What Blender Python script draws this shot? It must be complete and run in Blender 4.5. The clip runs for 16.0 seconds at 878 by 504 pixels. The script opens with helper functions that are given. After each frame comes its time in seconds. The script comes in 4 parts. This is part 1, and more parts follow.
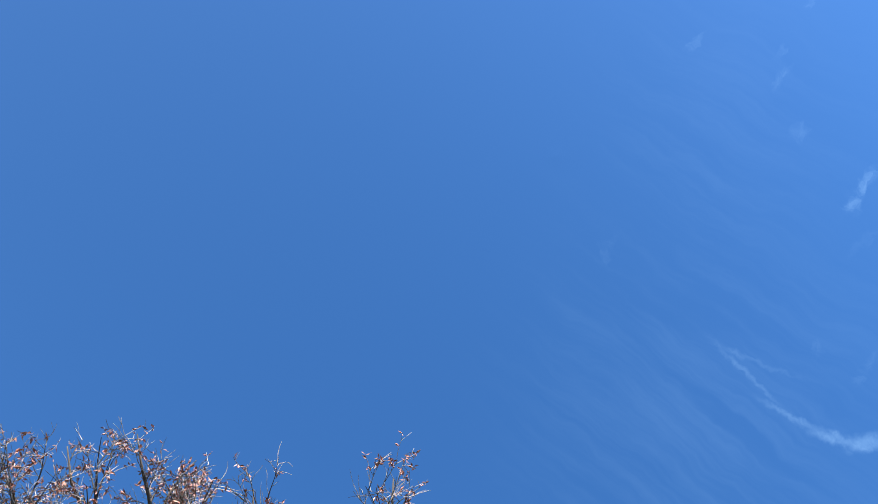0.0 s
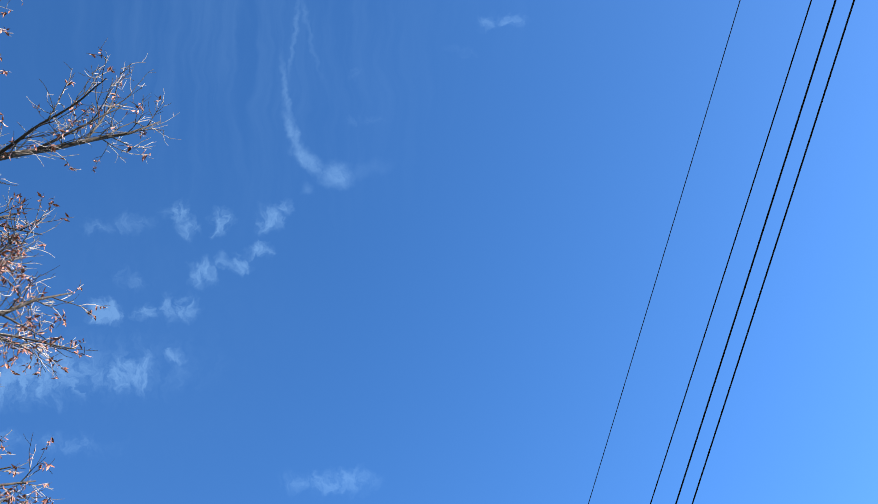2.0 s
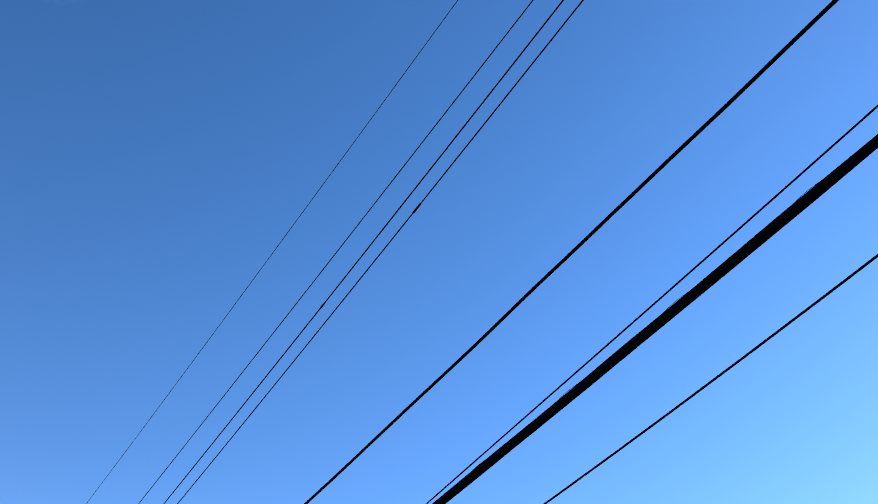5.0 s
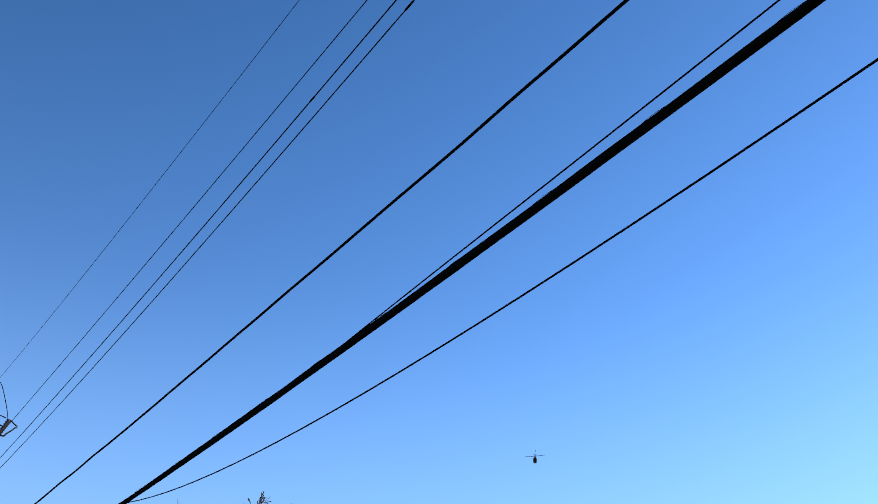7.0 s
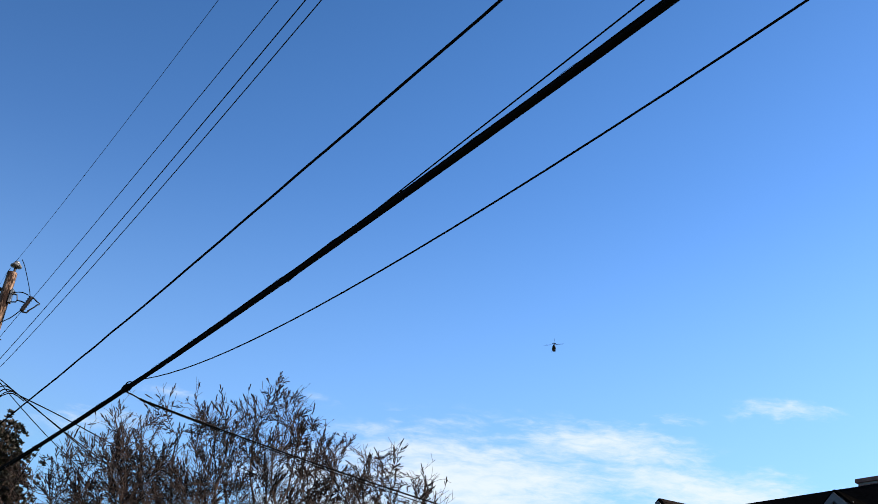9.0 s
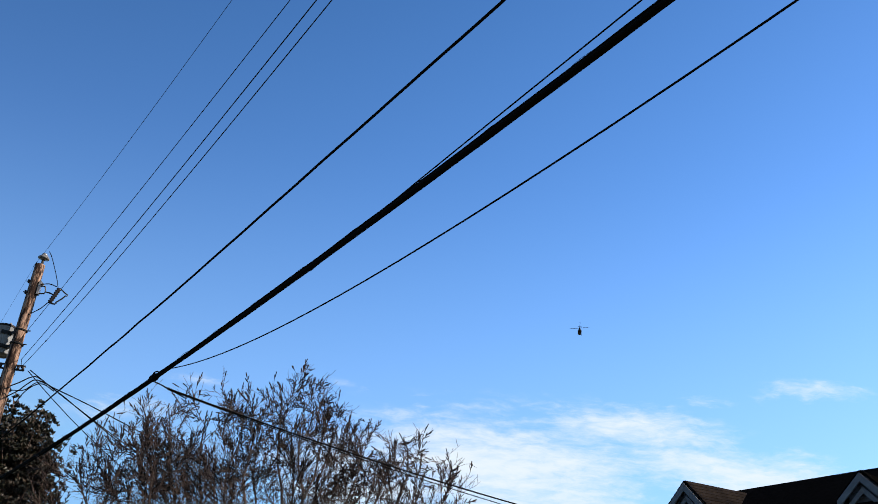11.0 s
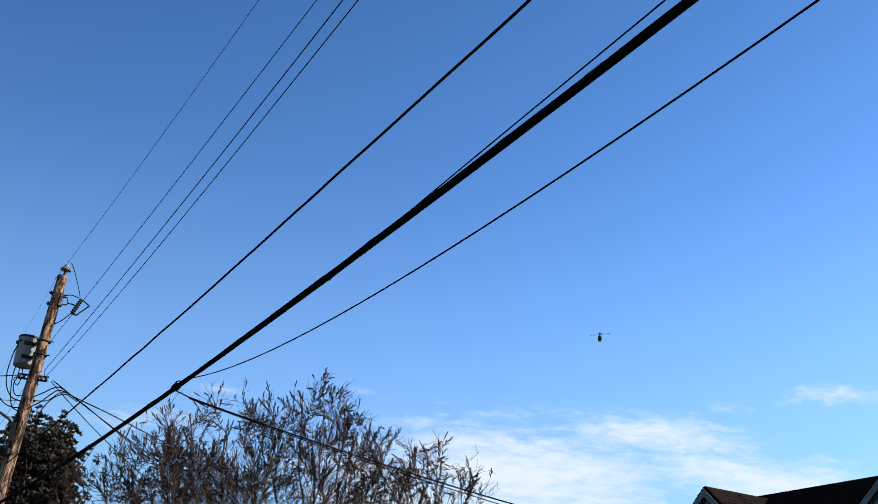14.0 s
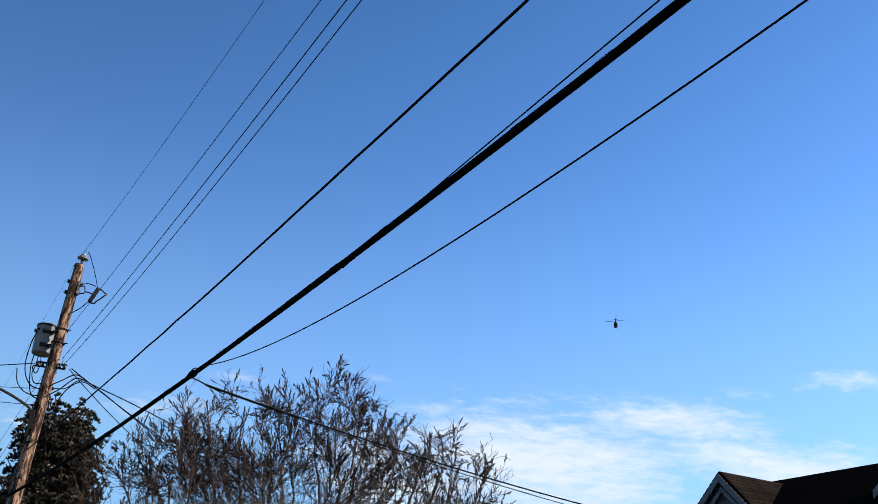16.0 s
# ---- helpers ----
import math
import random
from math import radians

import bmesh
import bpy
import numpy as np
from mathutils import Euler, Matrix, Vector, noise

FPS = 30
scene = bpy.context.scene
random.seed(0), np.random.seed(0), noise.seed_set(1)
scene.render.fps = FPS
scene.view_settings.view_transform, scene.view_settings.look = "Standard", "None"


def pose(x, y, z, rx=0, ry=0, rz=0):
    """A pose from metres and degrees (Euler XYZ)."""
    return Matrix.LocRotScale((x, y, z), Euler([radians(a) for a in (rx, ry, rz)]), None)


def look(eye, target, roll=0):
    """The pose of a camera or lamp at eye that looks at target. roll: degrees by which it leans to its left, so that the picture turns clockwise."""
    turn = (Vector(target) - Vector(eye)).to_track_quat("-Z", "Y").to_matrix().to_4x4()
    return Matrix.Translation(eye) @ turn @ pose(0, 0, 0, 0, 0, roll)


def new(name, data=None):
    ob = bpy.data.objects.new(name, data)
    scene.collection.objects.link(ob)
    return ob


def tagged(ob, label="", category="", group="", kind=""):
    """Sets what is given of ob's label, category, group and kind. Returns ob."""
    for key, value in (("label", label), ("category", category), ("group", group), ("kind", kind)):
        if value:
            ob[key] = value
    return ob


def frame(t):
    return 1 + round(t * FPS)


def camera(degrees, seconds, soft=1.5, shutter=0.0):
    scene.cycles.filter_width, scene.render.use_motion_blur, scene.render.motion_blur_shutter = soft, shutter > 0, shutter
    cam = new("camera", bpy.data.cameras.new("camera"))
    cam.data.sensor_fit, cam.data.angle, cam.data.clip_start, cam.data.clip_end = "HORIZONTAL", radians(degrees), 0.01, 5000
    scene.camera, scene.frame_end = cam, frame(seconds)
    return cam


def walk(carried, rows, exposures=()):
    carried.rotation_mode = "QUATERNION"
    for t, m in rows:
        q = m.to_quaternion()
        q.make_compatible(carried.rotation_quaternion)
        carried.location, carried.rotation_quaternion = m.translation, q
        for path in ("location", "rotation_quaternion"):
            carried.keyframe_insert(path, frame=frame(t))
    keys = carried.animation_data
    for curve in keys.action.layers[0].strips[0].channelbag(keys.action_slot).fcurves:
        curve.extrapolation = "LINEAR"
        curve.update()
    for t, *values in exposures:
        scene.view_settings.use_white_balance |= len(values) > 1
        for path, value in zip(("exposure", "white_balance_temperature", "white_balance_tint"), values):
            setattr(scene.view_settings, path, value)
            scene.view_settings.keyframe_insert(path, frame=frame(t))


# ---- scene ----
cam = camera(42.12, 16.0, soft=0.85)
PATH = [
    (0.0, pose(0.150, -0.163, 1.401, 175.191, -5.817, 74.031)),
    (0.5, pose(0.154, -0.168, 1.362, 173.436, -0.606, 58.451)),
    (1.0, pose(0.143, -0.085, 1.568, 168.494, 2.130, 40.843)),
    (1.5, pose(0.022, 0.062, 1.748, 162.236, 3.535, 27.430)),
    (2.0, pose(-0.057, 0.129, 1.828, 155.489, 3.325, 16.473)),
    (2.5, pose(-0.120, 0.068, 1.783, 149.980, 2.519, 9.172)),
    (3.0, pose(-0.155, 0.039, 1.761, 145.503, 1.660, 4.618)),
    (3.5, pose(-0.169, 0.039, 1.755, 141.643, 1.006, 1.523)),
    (4.0, pose(-0.187, 0.068, 1.708, 138.191, 0.502, -0.646)),
    (4.5, pose(-0.199, 0.094, 1.687, 135.170, 0.098, -2.134)),
    (7.0, pose(-0.111, -0.021, 1.594, 122.281, -2.788, -5.175)),
    (7.5, pose(-0.035, 0.099, 1.630, 120.660, -3.786, -5.251)),
    (8.0, pose(-0.054, 0.172, 1.642, 119.096, -4.090, -5.221)),
    (8.5, pose(-0.058, 0.199, 1.648, 117.707, -4.264, -5.049)),
    (9.0, pose(-0.062, 0.203, 1.644, 116.647, -4.208, -4.669)),
    (11.5, pose(-0.020, 0.081, 1.618, 115.776, -3.971, -2.871)),
    (12.0, pose(-0.013, 0.062, 1.607, 115.855, -3.914, -2.590)),
    (12.5, pose(-0.017, 0.040, 1.591, 115.933, -3.804, -2.402)),
    (13.0, pose(-0.012, 0.040, 1.591, 116.013, -3.808, -2.263)),
    (13.5, pose(-0.021, 0.014, 1.595, 116.071, -3.861, -2.202)),
    (14.0, pose(-0.017, 0.006, 1.585, 116.106, -3.916, -2.094)),
    (14.5, pose(0.000, -0.000, 1.600, 115.966, -3.940, -1.917)),
    (15.0, pose(-0.016, -0.034, 1.566, 115.858, -4.027, -1.827)),
    (15.5, pose(-0.019, -0.059, 1.555, 115.648, -4.089, -1.639)),
    (16.0, pose(0.004, -0.057, 1.557, 115.402, -4.006, -1.280)),
]
walk(cam, PATH, exposures=((0.0, 1.89), (1.0, 1.82), (1.5, 1.74), (2.0, 1.65), (2.5, 1.53), (3.0, 1.38), (4.5, 1.08), (7.0, 0.56), (9.0, 0.41), (16.0, 0.37)))

# ---- sky, sun, exposure ----
SUN_AZ, SUN_EL = 106.0, 27.0


def world_sky():
    w = bpy.data.worlds.new("sky")
    scene.world = w
    w.use_nodes = True
    nt = w.node_tree
    nt.nodes.clear()
    N, L = nt.nodes.new, nt.links.new

    def math_node(op, a, b=None, clamp=False):
        n = N("ShaderNodeMath")
        n.operation, n.use_clamp = op, clamp
        for i, v in enumerate((a, b)):
            if v is None:
                continue
            if isinstance(v, (int, float)):
                n.inputs[i].default_value = v
            else:
                L(v, n.inputs[i])
        return n.outputs[0]

    def ramp(v, lo, hi):
        n = N("ShaderNodeMapRange")
        n.interpolation_type = "SMOOTHSTEP"
        n.inputs[1].default_value, n.inputs[2].default_value = lo, hi
        L(v, n.inputs[0])
        return n.outputs[0]

    def dot(direction):
        n = N("ShaderNodeVectorMath")
        n.operation = "DOT_PRODUCT"
        L(co, n.inputs[0])
        n.inputs[1].default_value = direction
        return n.outputs["Value"]

    def chart(right, up, ahead):
        """Flat coordinates on the sky round a direction, and 1 on its side of the sky."""
        a = math_node("MAXIMUM", dot(ahead), 0.05)
        n = N("ShaderNodeCombineXYZ")
        L(math_node("DIVIDE", dot(right), a), n.inputs[0])
        L(math_node("DIVIDE", dot(up), a), n.inputs[1])
        return n.outputs[0], ramp(dot(ahead), 0.2, 0.5)

    def noise_at(p, scale, stretch=(1, 1, 1), turn=0.0, detail=5, rough=0.55, distort=0.0, seed=0.0, colour=False):
        m = N("ShaderNodeMapping")
        m.inputs["Location"].default_value = (seed, seed * 0.6, seed * 1.7)
        m.inputs["Rotation"].default_value = (0, 0, radians(turn))
        m.inputs["Scale"].default_value = stretch
        L(p, m.inputs["Vector"])
        n = N("ShaderNodeTexNoise")
        n.inputs["Scale"].default_value, n.inputs["Detail"].default_value = scale, detail
        n.inputs["Roughness"].default_value, n.inputs["Distortion"].default_value = rough, distort
        L(m.outputs[0], n.inputs["Vector"])
        return n.outputs[1] if colour else n.outputs[0]

    def warped(p, scale, amount, seed):
        """Coordinates p pushed about by noise, which frays the clouds' edges."""
        n = N("ShaderNodeVectorMath")
        n.operation = "MULTIPLY_ADD"
        L(noise_at(p, scale, seed=seed, detail=4, colour=True), n.inputs[0])
        n.inputs[1].default_value = (amount, amount, 0)
        o = N("ShaderNodeVectorMath")
        o.operation = "ADD"
        L(p, o.inputs[0])
        o.inputs[1].default_value = (-amount / 2, -amount / 2, 0)
        L(o.outputs[0], n.inputs[2])
        return n.outputs[0]

    def blob(p, u, v, a, b, turn, amount):
        """A soft oval of cloud at (u, v) on a chart."""
        m = N("ShaderNodeMapping")
        m.vector_type = "TEXTURE"
        m.inputs["Location"].default_value = (u, v, 0)
        m.inputs["Rotation"].default_value = (0, 0, radians(turn))
        m.inputs["Scale"].default_value = (a, b, 1)
        L(p, m.inputs["Vector"])
        n = N("ShaderNodeVectorMath")
        n.operation = "LENGTH"
        L(m.outputs[0], n.inputs[0])
        k = N("ShaderNodeMapRange")
        k.interpolation_type = "SMOOTHSTEP"
        k.inputs[1].default_value, k.inputs[2].default_value = 1.35, 0.1
        k.inputs[4].default_value = amount
        L(n.outputs["Value"], k.inputs[0])
        return k.outputs[0]

    def fullest(values):
        total = values[0]
        for v in values[1:]:
            total = math_node("MAXIMUM", total, v)
        return total

    sky = N("ShaderNodeTexSky")
    sky.sky_type, sky.sun_disc = "NISHITA", False
    sky.sun_elevation, sky.sun_rotation = radians(SUN_EL), radians(SUN_AZ)
    sky.altitude, sky.air_density, sky.dust_density, sky.ozone_density = 50, 1.0, 0.5, 2.2
    # the deep blue of a clear dry winter sky, channel by channel
    split, deep = N("ShaderNodeSeparateColor"), N("ShaderNodeCombineColor")
    L(sky.outputs[0], split.inputs[0])
    for i, (gain, power, most) in enumerate(SKY_DEPTH):
        L(math_node("MULTIPLY", math_node("POWER", math_node("MINIMUM", split.outputs[i], most), power), gain), deep.inputs[i])
    co_node = N("ShaderNodeTexCoord")
    co = co_node.outputs["Generated"]
    xyz = N("ShaderNodeSeparateXYZ")
    L(co, xyz.inputs[0])
    z = xyz.outputs[2]

    # the sky pales towards the sun's side and the horizon, and deepens overhead
    fall = math_node("SUBTRACT", SKY_LEVEL, dot(SKY_FALL))
    fall = math_node("ADD", fall, math_node("MULTIPLY", math_node("MULTIPLY", xyz.outputs[0], xyz.outputs[1]), SKY_SIDE))
    scaled = N("ShaderNodeVectorMath")
    scaled.operation = "SCALE"
    L(deep.outputs[0], scaled.inputs[0])
    L(math_node("POWER", 2.0, fall), scaled.inputs["Scale"])

    # a low bank of streaked cloud over the houses, with small flat strips above it
    flat, side = chart((0.9976, -0.0698, 0.0), (-0.0216, -0.3083, 0.9511), (0.0663, 0.9487, 0.309))
    frayed = warped(flat, 14.0, 0.03, 2.2)
    cover = fullest([blob(frayed, *c) for c in BANK + STRIPS])
    streaks = noise_at(frayed, 12.0, (1.0, 4.6, 1.0), 8, 9, 0.66, 0.25, 3.1)
    fluff = noise_at(flat, 42.0, (1.0, 3.4, 1.0), 10, 7, 0.62, 0.5, 7.7)
    streaks = math_node("ADD", math_node("MULTIPLY", streaks, 0.6), math_node("MULTIPLY", fluff, 0.4))
    bank = math_node("ADD", cover, math_node("MULTIPLY", math_node("SUBTRACT", streaks, 0.5), 3.0))
    bank = math_node("MULTIPLY", ramp(bank, 0.10, 1.38), math_node("MULTIPLY", ramp(cover, 0.0, 0.3), side))

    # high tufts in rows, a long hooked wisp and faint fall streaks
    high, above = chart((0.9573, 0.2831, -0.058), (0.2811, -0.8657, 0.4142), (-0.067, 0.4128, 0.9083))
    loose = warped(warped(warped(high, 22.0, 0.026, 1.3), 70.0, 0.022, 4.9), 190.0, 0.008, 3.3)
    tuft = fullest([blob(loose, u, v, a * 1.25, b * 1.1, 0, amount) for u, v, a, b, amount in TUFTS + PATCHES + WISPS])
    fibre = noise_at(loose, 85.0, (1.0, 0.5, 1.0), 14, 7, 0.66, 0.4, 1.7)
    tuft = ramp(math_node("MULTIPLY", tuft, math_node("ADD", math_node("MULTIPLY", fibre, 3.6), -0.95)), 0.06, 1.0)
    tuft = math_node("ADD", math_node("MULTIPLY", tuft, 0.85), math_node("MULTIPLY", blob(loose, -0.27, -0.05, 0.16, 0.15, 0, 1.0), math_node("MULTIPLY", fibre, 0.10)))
    slack = warped(high, 9.0, 0.05, 6.6)
    fine = noise_at(slack, 9.0, (8.0, 0.75, 1.0), -6, 7, 0.62, 0.15, 5.2)
    broad = noise_at(slack, 5.0, (2.2, 0.7, 1.0), -6, 3, 0.5, 0.1, 2.4)
    streak = math_node("MULTIPLY", ramp(math_node("ADD", math_node("MULTIPLY", fine, 0.6), math_node("MULTIPLY", broad, 0.4)), 0.42, 0.72), fullest([blob(slack, -0.17, 0.21, 0.19, 0.20, 25, 1.0), blob(slack, 0.02, 0.33, 0.17, 0.15, 30, 0.7)]))
    bent = warped(warped(high, 30.0, 0.014, 8.1), 110.0, 0.010, 5.4)
    hook = fullest([blob(bent, -0.126, 0.190, 0.045, 0.0028, 82, 0.35), blob(bent, -0.135, 0.138, 0.034, 0.0042, 96, 0.6), blob(bent, -0.127, 0.101, 0.024, 0.0052, 113, 0.85), blob(bent, -0.114, 0.080, 0.018, 0.0075, 138, 1.0), blob(bent, -0.090, 0.067, 0.016, 0.012, 10, 1.0), blob(bent, -0.066, 0.072, 0.028, 0.007, 10, 0.16), blob(bent, -0.112, 0.19, 0.04, 0.0025, 104, 0.25), blob(bent, -0.116, 0.055, 0.006, 0.006, 0, 0.5)])
    hook = math_node("MULTIPLY", hook, math_node("ADD", math_node("MULTIPLY", fibre, 2.6), -0.42))
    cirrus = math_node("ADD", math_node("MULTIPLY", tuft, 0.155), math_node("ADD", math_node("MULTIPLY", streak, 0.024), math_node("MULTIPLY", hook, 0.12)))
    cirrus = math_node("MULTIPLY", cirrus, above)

    def over(under, amount, colour):
        mix = N("ShaderNodeMix")
        mix.data_type = "RGBA"
        L(amount, mix.inputs["Factor"])
        L(under, mix.inputs["A"])
        mix.inputs["B"].default_value = (*colour, 1)
        return mix.outputs["Result"]

    result = over(scaled.outputs[0], math_node("MULTIPLY", ramp(z, 0.52, 0.12), 0.55), HAZE)
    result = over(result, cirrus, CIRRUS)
    result = over(result, math_node("MULTIPLY", bank, 0.92), CLOUD)
    bg = N("ShaderNodeBackground")
    bg.inputs["Strength"].default_value = SKY_STRENGTH
    L(result, bg.inputs["Color"])
    out = N("ShaderNodeOutputWorld")
    L(bg.outputs[0], out.inputs["Surface"])


SKY_STRENGTH, SKY_DEPTH = 0.12, ((0.625, 1.75, 1.75), (0.82, 1.30, 2.95), (1.085, 1.20, 4.1))
SKY_LEVEL, SKY_FALL, SKY_SIDE = -0.21, (-0.08, -0.87, 0.60), 1.46
HAZE, CIRRUS, CLOUD = (1.9, 3.8, 6.0), (2.4, 4.0, 5.6), (5.6, 6.1, 6.5)
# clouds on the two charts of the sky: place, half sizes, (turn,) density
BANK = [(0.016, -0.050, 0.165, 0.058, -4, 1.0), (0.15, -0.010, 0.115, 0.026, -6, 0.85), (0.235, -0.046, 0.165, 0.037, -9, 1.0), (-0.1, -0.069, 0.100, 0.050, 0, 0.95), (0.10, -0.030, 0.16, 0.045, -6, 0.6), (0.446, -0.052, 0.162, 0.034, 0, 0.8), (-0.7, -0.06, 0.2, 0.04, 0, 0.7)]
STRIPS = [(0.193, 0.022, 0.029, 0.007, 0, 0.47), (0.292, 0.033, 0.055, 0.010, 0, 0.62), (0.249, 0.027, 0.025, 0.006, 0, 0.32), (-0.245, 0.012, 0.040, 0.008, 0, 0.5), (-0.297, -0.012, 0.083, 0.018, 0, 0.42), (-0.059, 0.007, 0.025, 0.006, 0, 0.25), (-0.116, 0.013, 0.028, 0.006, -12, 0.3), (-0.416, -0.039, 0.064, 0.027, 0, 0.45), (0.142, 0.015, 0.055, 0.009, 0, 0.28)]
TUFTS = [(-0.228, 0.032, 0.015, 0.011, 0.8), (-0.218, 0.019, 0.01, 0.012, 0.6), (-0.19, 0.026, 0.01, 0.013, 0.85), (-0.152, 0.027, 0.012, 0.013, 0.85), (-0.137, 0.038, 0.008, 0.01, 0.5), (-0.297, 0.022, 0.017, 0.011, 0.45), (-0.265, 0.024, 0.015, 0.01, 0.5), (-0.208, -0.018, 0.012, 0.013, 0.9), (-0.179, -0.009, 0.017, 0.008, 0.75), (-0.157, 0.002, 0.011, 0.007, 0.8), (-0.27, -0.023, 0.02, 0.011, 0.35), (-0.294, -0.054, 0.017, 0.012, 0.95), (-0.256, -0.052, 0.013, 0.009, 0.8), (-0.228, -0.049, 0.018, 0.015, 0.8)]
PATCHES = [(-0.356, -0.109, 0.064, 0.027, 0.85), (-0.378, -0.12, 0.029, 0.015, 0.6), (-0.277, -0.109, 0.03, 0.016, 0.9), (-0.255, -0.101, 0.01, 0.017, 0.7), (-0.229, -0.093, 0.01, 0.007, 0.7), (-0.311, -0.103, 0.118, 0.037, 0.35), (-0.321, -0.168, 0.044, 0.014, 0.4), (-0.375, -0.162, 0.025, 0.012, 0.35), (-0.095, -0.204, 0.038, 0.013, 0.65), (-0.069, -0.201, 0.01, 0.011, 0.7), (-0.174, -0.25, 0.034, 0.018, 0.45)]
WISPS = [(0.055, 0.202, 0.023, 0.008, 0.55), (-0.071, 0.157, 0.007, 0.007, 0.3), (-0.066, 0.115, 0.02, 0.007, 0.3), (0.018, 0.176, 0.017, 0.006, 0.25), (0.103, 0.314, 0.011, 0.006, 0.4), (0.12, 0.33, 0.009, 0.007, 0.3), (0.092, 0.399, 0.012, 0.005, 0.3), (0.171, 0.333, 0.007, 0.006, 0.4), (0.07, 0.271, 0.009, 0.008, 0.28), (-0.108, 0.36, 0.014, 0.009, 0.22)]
world_sky()
sun = new("sun", bpy.data.lights.new("sun", "SUN"))
sun.data.energy, sun.data.angle, sun.data.color = 5.0, radians(0.5), (1.0, 0.89, 0.77)
sa, se = radians(SUN_AZ), radians(SUN_EL)
sun.matrix_world = look((60 * math.sin(sa), 60 * math.cos(sa), 40), (60 * math.sin(sa) - math.sin(sa) * math.cos(se), 60 * math.cos(sa) - math.cos(sa) * math.cos(se), 40 - math.sin(se)))


# ---- materials ----
def material(name, base, second, rough=0.8, scale=8.0, stretch=(1, 1, 1), bump=0.3, metal=0.0, fine=60.0, spread=(0.35, 0.65), vary=0.0, islands=0.0, spec=0.5):
    """A surface with two colours mixed by noise at two scales, and fine relief."""
    m = bpy.data.materials.new(name)
    m.use_nodes = True
    nt = m.node_tree
    N, L = nt.nodes.new, nt.links.new
    bsdf = nt.nodes["Principled BSDF"]
    co = N("ShaderNodeTexCoord")
    mp = N("ShaderNodeMapping")
    mp.inputs["Scale"].default_value = stretch
    L(co.outputs["Object"], mp.inputs["Vector"])
    n1 = N("ShaderNodeTexNoise")
    n1.inputs["Scale"].default_value, n1.inputs["Detail"].default_value, n1.inputs["Roughness"].default_value = scale, 6, 0.6
    n2 = N("ShaderNodeTexNoise")
    n2.inputs["Scale"].default_value, n2.inputs["Detail"].default_value = fine, 4
    L(mp.outputs[0], n1.inputs["Vector"])
    L(mp.outputs[0], n2.inputs["Vector"])
    add = N("ShaderNodeMath")
    add.operation = "MULTIPLY_ADD"
    L(n2.outputs[0], add.inputs[0])
    add.inputs[1].default_value = 0.35
    L(n1.outputs[0], add.inputs[2])
    r = N("ShaderNodeMapRange")
    r.inputs[1].default_value, r.inputs[2].default_value = spread[0] + 0.17, spread[1] + 0.17
    L(add.outputs[0], r.inputs[0])
    mix = N("ShaderNodeMix")
    mix.data_type = "RGBA"
    L(r.outputs[0], mix.inputs["Factor"])
    mix.inputs["A"].default_value, mix.inputs["B"].default_value = (*base, 1), (*second, 1)
    colour = mix.outputs["Result"]
    if vary or islands:
        hsv = N("ShaderNodeHueSaturation")
        info = N("ShaderNodeObjectInfo") if vary else N("ShaderNodeNewGeometry")
        rnd = info.outputs["Random"] if vary else info.outputs["Random Per Island"]
        k = N("ShaderNodeMapRange")
        a = vary or islands
        k.inputs[3].default_value, k.inputs[4].default_value = 1 - a, 1 + a
        L(rnd, k.inputs[0])
        L(k.outputs[0], hsv.inputs["Value"])
        L(colour, hsv.inputs["Color"])
        colour = hsv.outputs[0]
    L(colour, bsdf.inputs["Base Color"])
    bsdf.inputs["Specular IOR Level"].default_value = spec
    bsdf.inputs["Roughness"].default_value, bsdf.inputs["Metallic"].default_value = rough, metal
    if bump:
        b = N("ShaderNodeBump")
        b.inputs["Strength"].default_value, b.inputs["Distance"].default_value = bump, 0.02
        L(add.outputs[0], b.inputs["Height"])
        L(b.outputs[0], bsdf.inputs["Normal"])
    return m


POLE_WOOD = material("weathered_pole_wood", (0.42, 0.265, 0.185), (0.030, 0.018, 0.014), 0.9, 12, (1, 1, 0.2), 0.8, fine=60, spread=(0.38, 0.54), spec=0.1)
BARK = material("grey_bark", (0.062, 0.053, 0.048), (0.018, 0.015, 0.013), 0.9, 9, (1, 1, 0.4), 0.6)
TWIG = material("twig_bark", (0.34, 0.31, 0.30), (0.07, 0.062, 0.057), 0.8, 6, bump=0.2)
SHRUB_BARK = material("shrub_bark", (0.145, 0.098, 0.080), (0.046, 0.031, 0.026), 0.9, 6, bump=0.2, spec=0.12)
DRY_LEAF = material("dry_brown_leaf", (0.36, 0.16, 0.115), (0.17, 0.065, 0.048), 0.55, 5, bump=0.1, islands=0.45)
SEED = material("seed_head", (0.040, 0.028, 0.026), (0.016, 0.012, 0.011), 0.9, 12, bump=0.2, islands=0.4, spec=0.1)
EVERGREEN = material("evergreen_leaf", (0.032, 0.031, 0.017), (0.014, 0.014, 0.008), 0.42, 6, bump=0.1, islands=0.5)
RUSTY = material("leaf_underside_brown", (0.060, 0.038, 0.023), (0.03, 0.019, 0.012), 0.7, 6, bump=0.1, islands=0.4)
BLACK_CABLE = material("black_cable_sheath", (0.004, 0.004, 0.0045), (0.007, 0.0065, 0.006), 0.95, 20, bump=0.0, spec=0.05)
WIRE = material("weathered_wire", (0.006, 0.006, 0.006), (0.004, 0.004, 0.004), 0.85, 20, bump=0.1, spec=0.2)
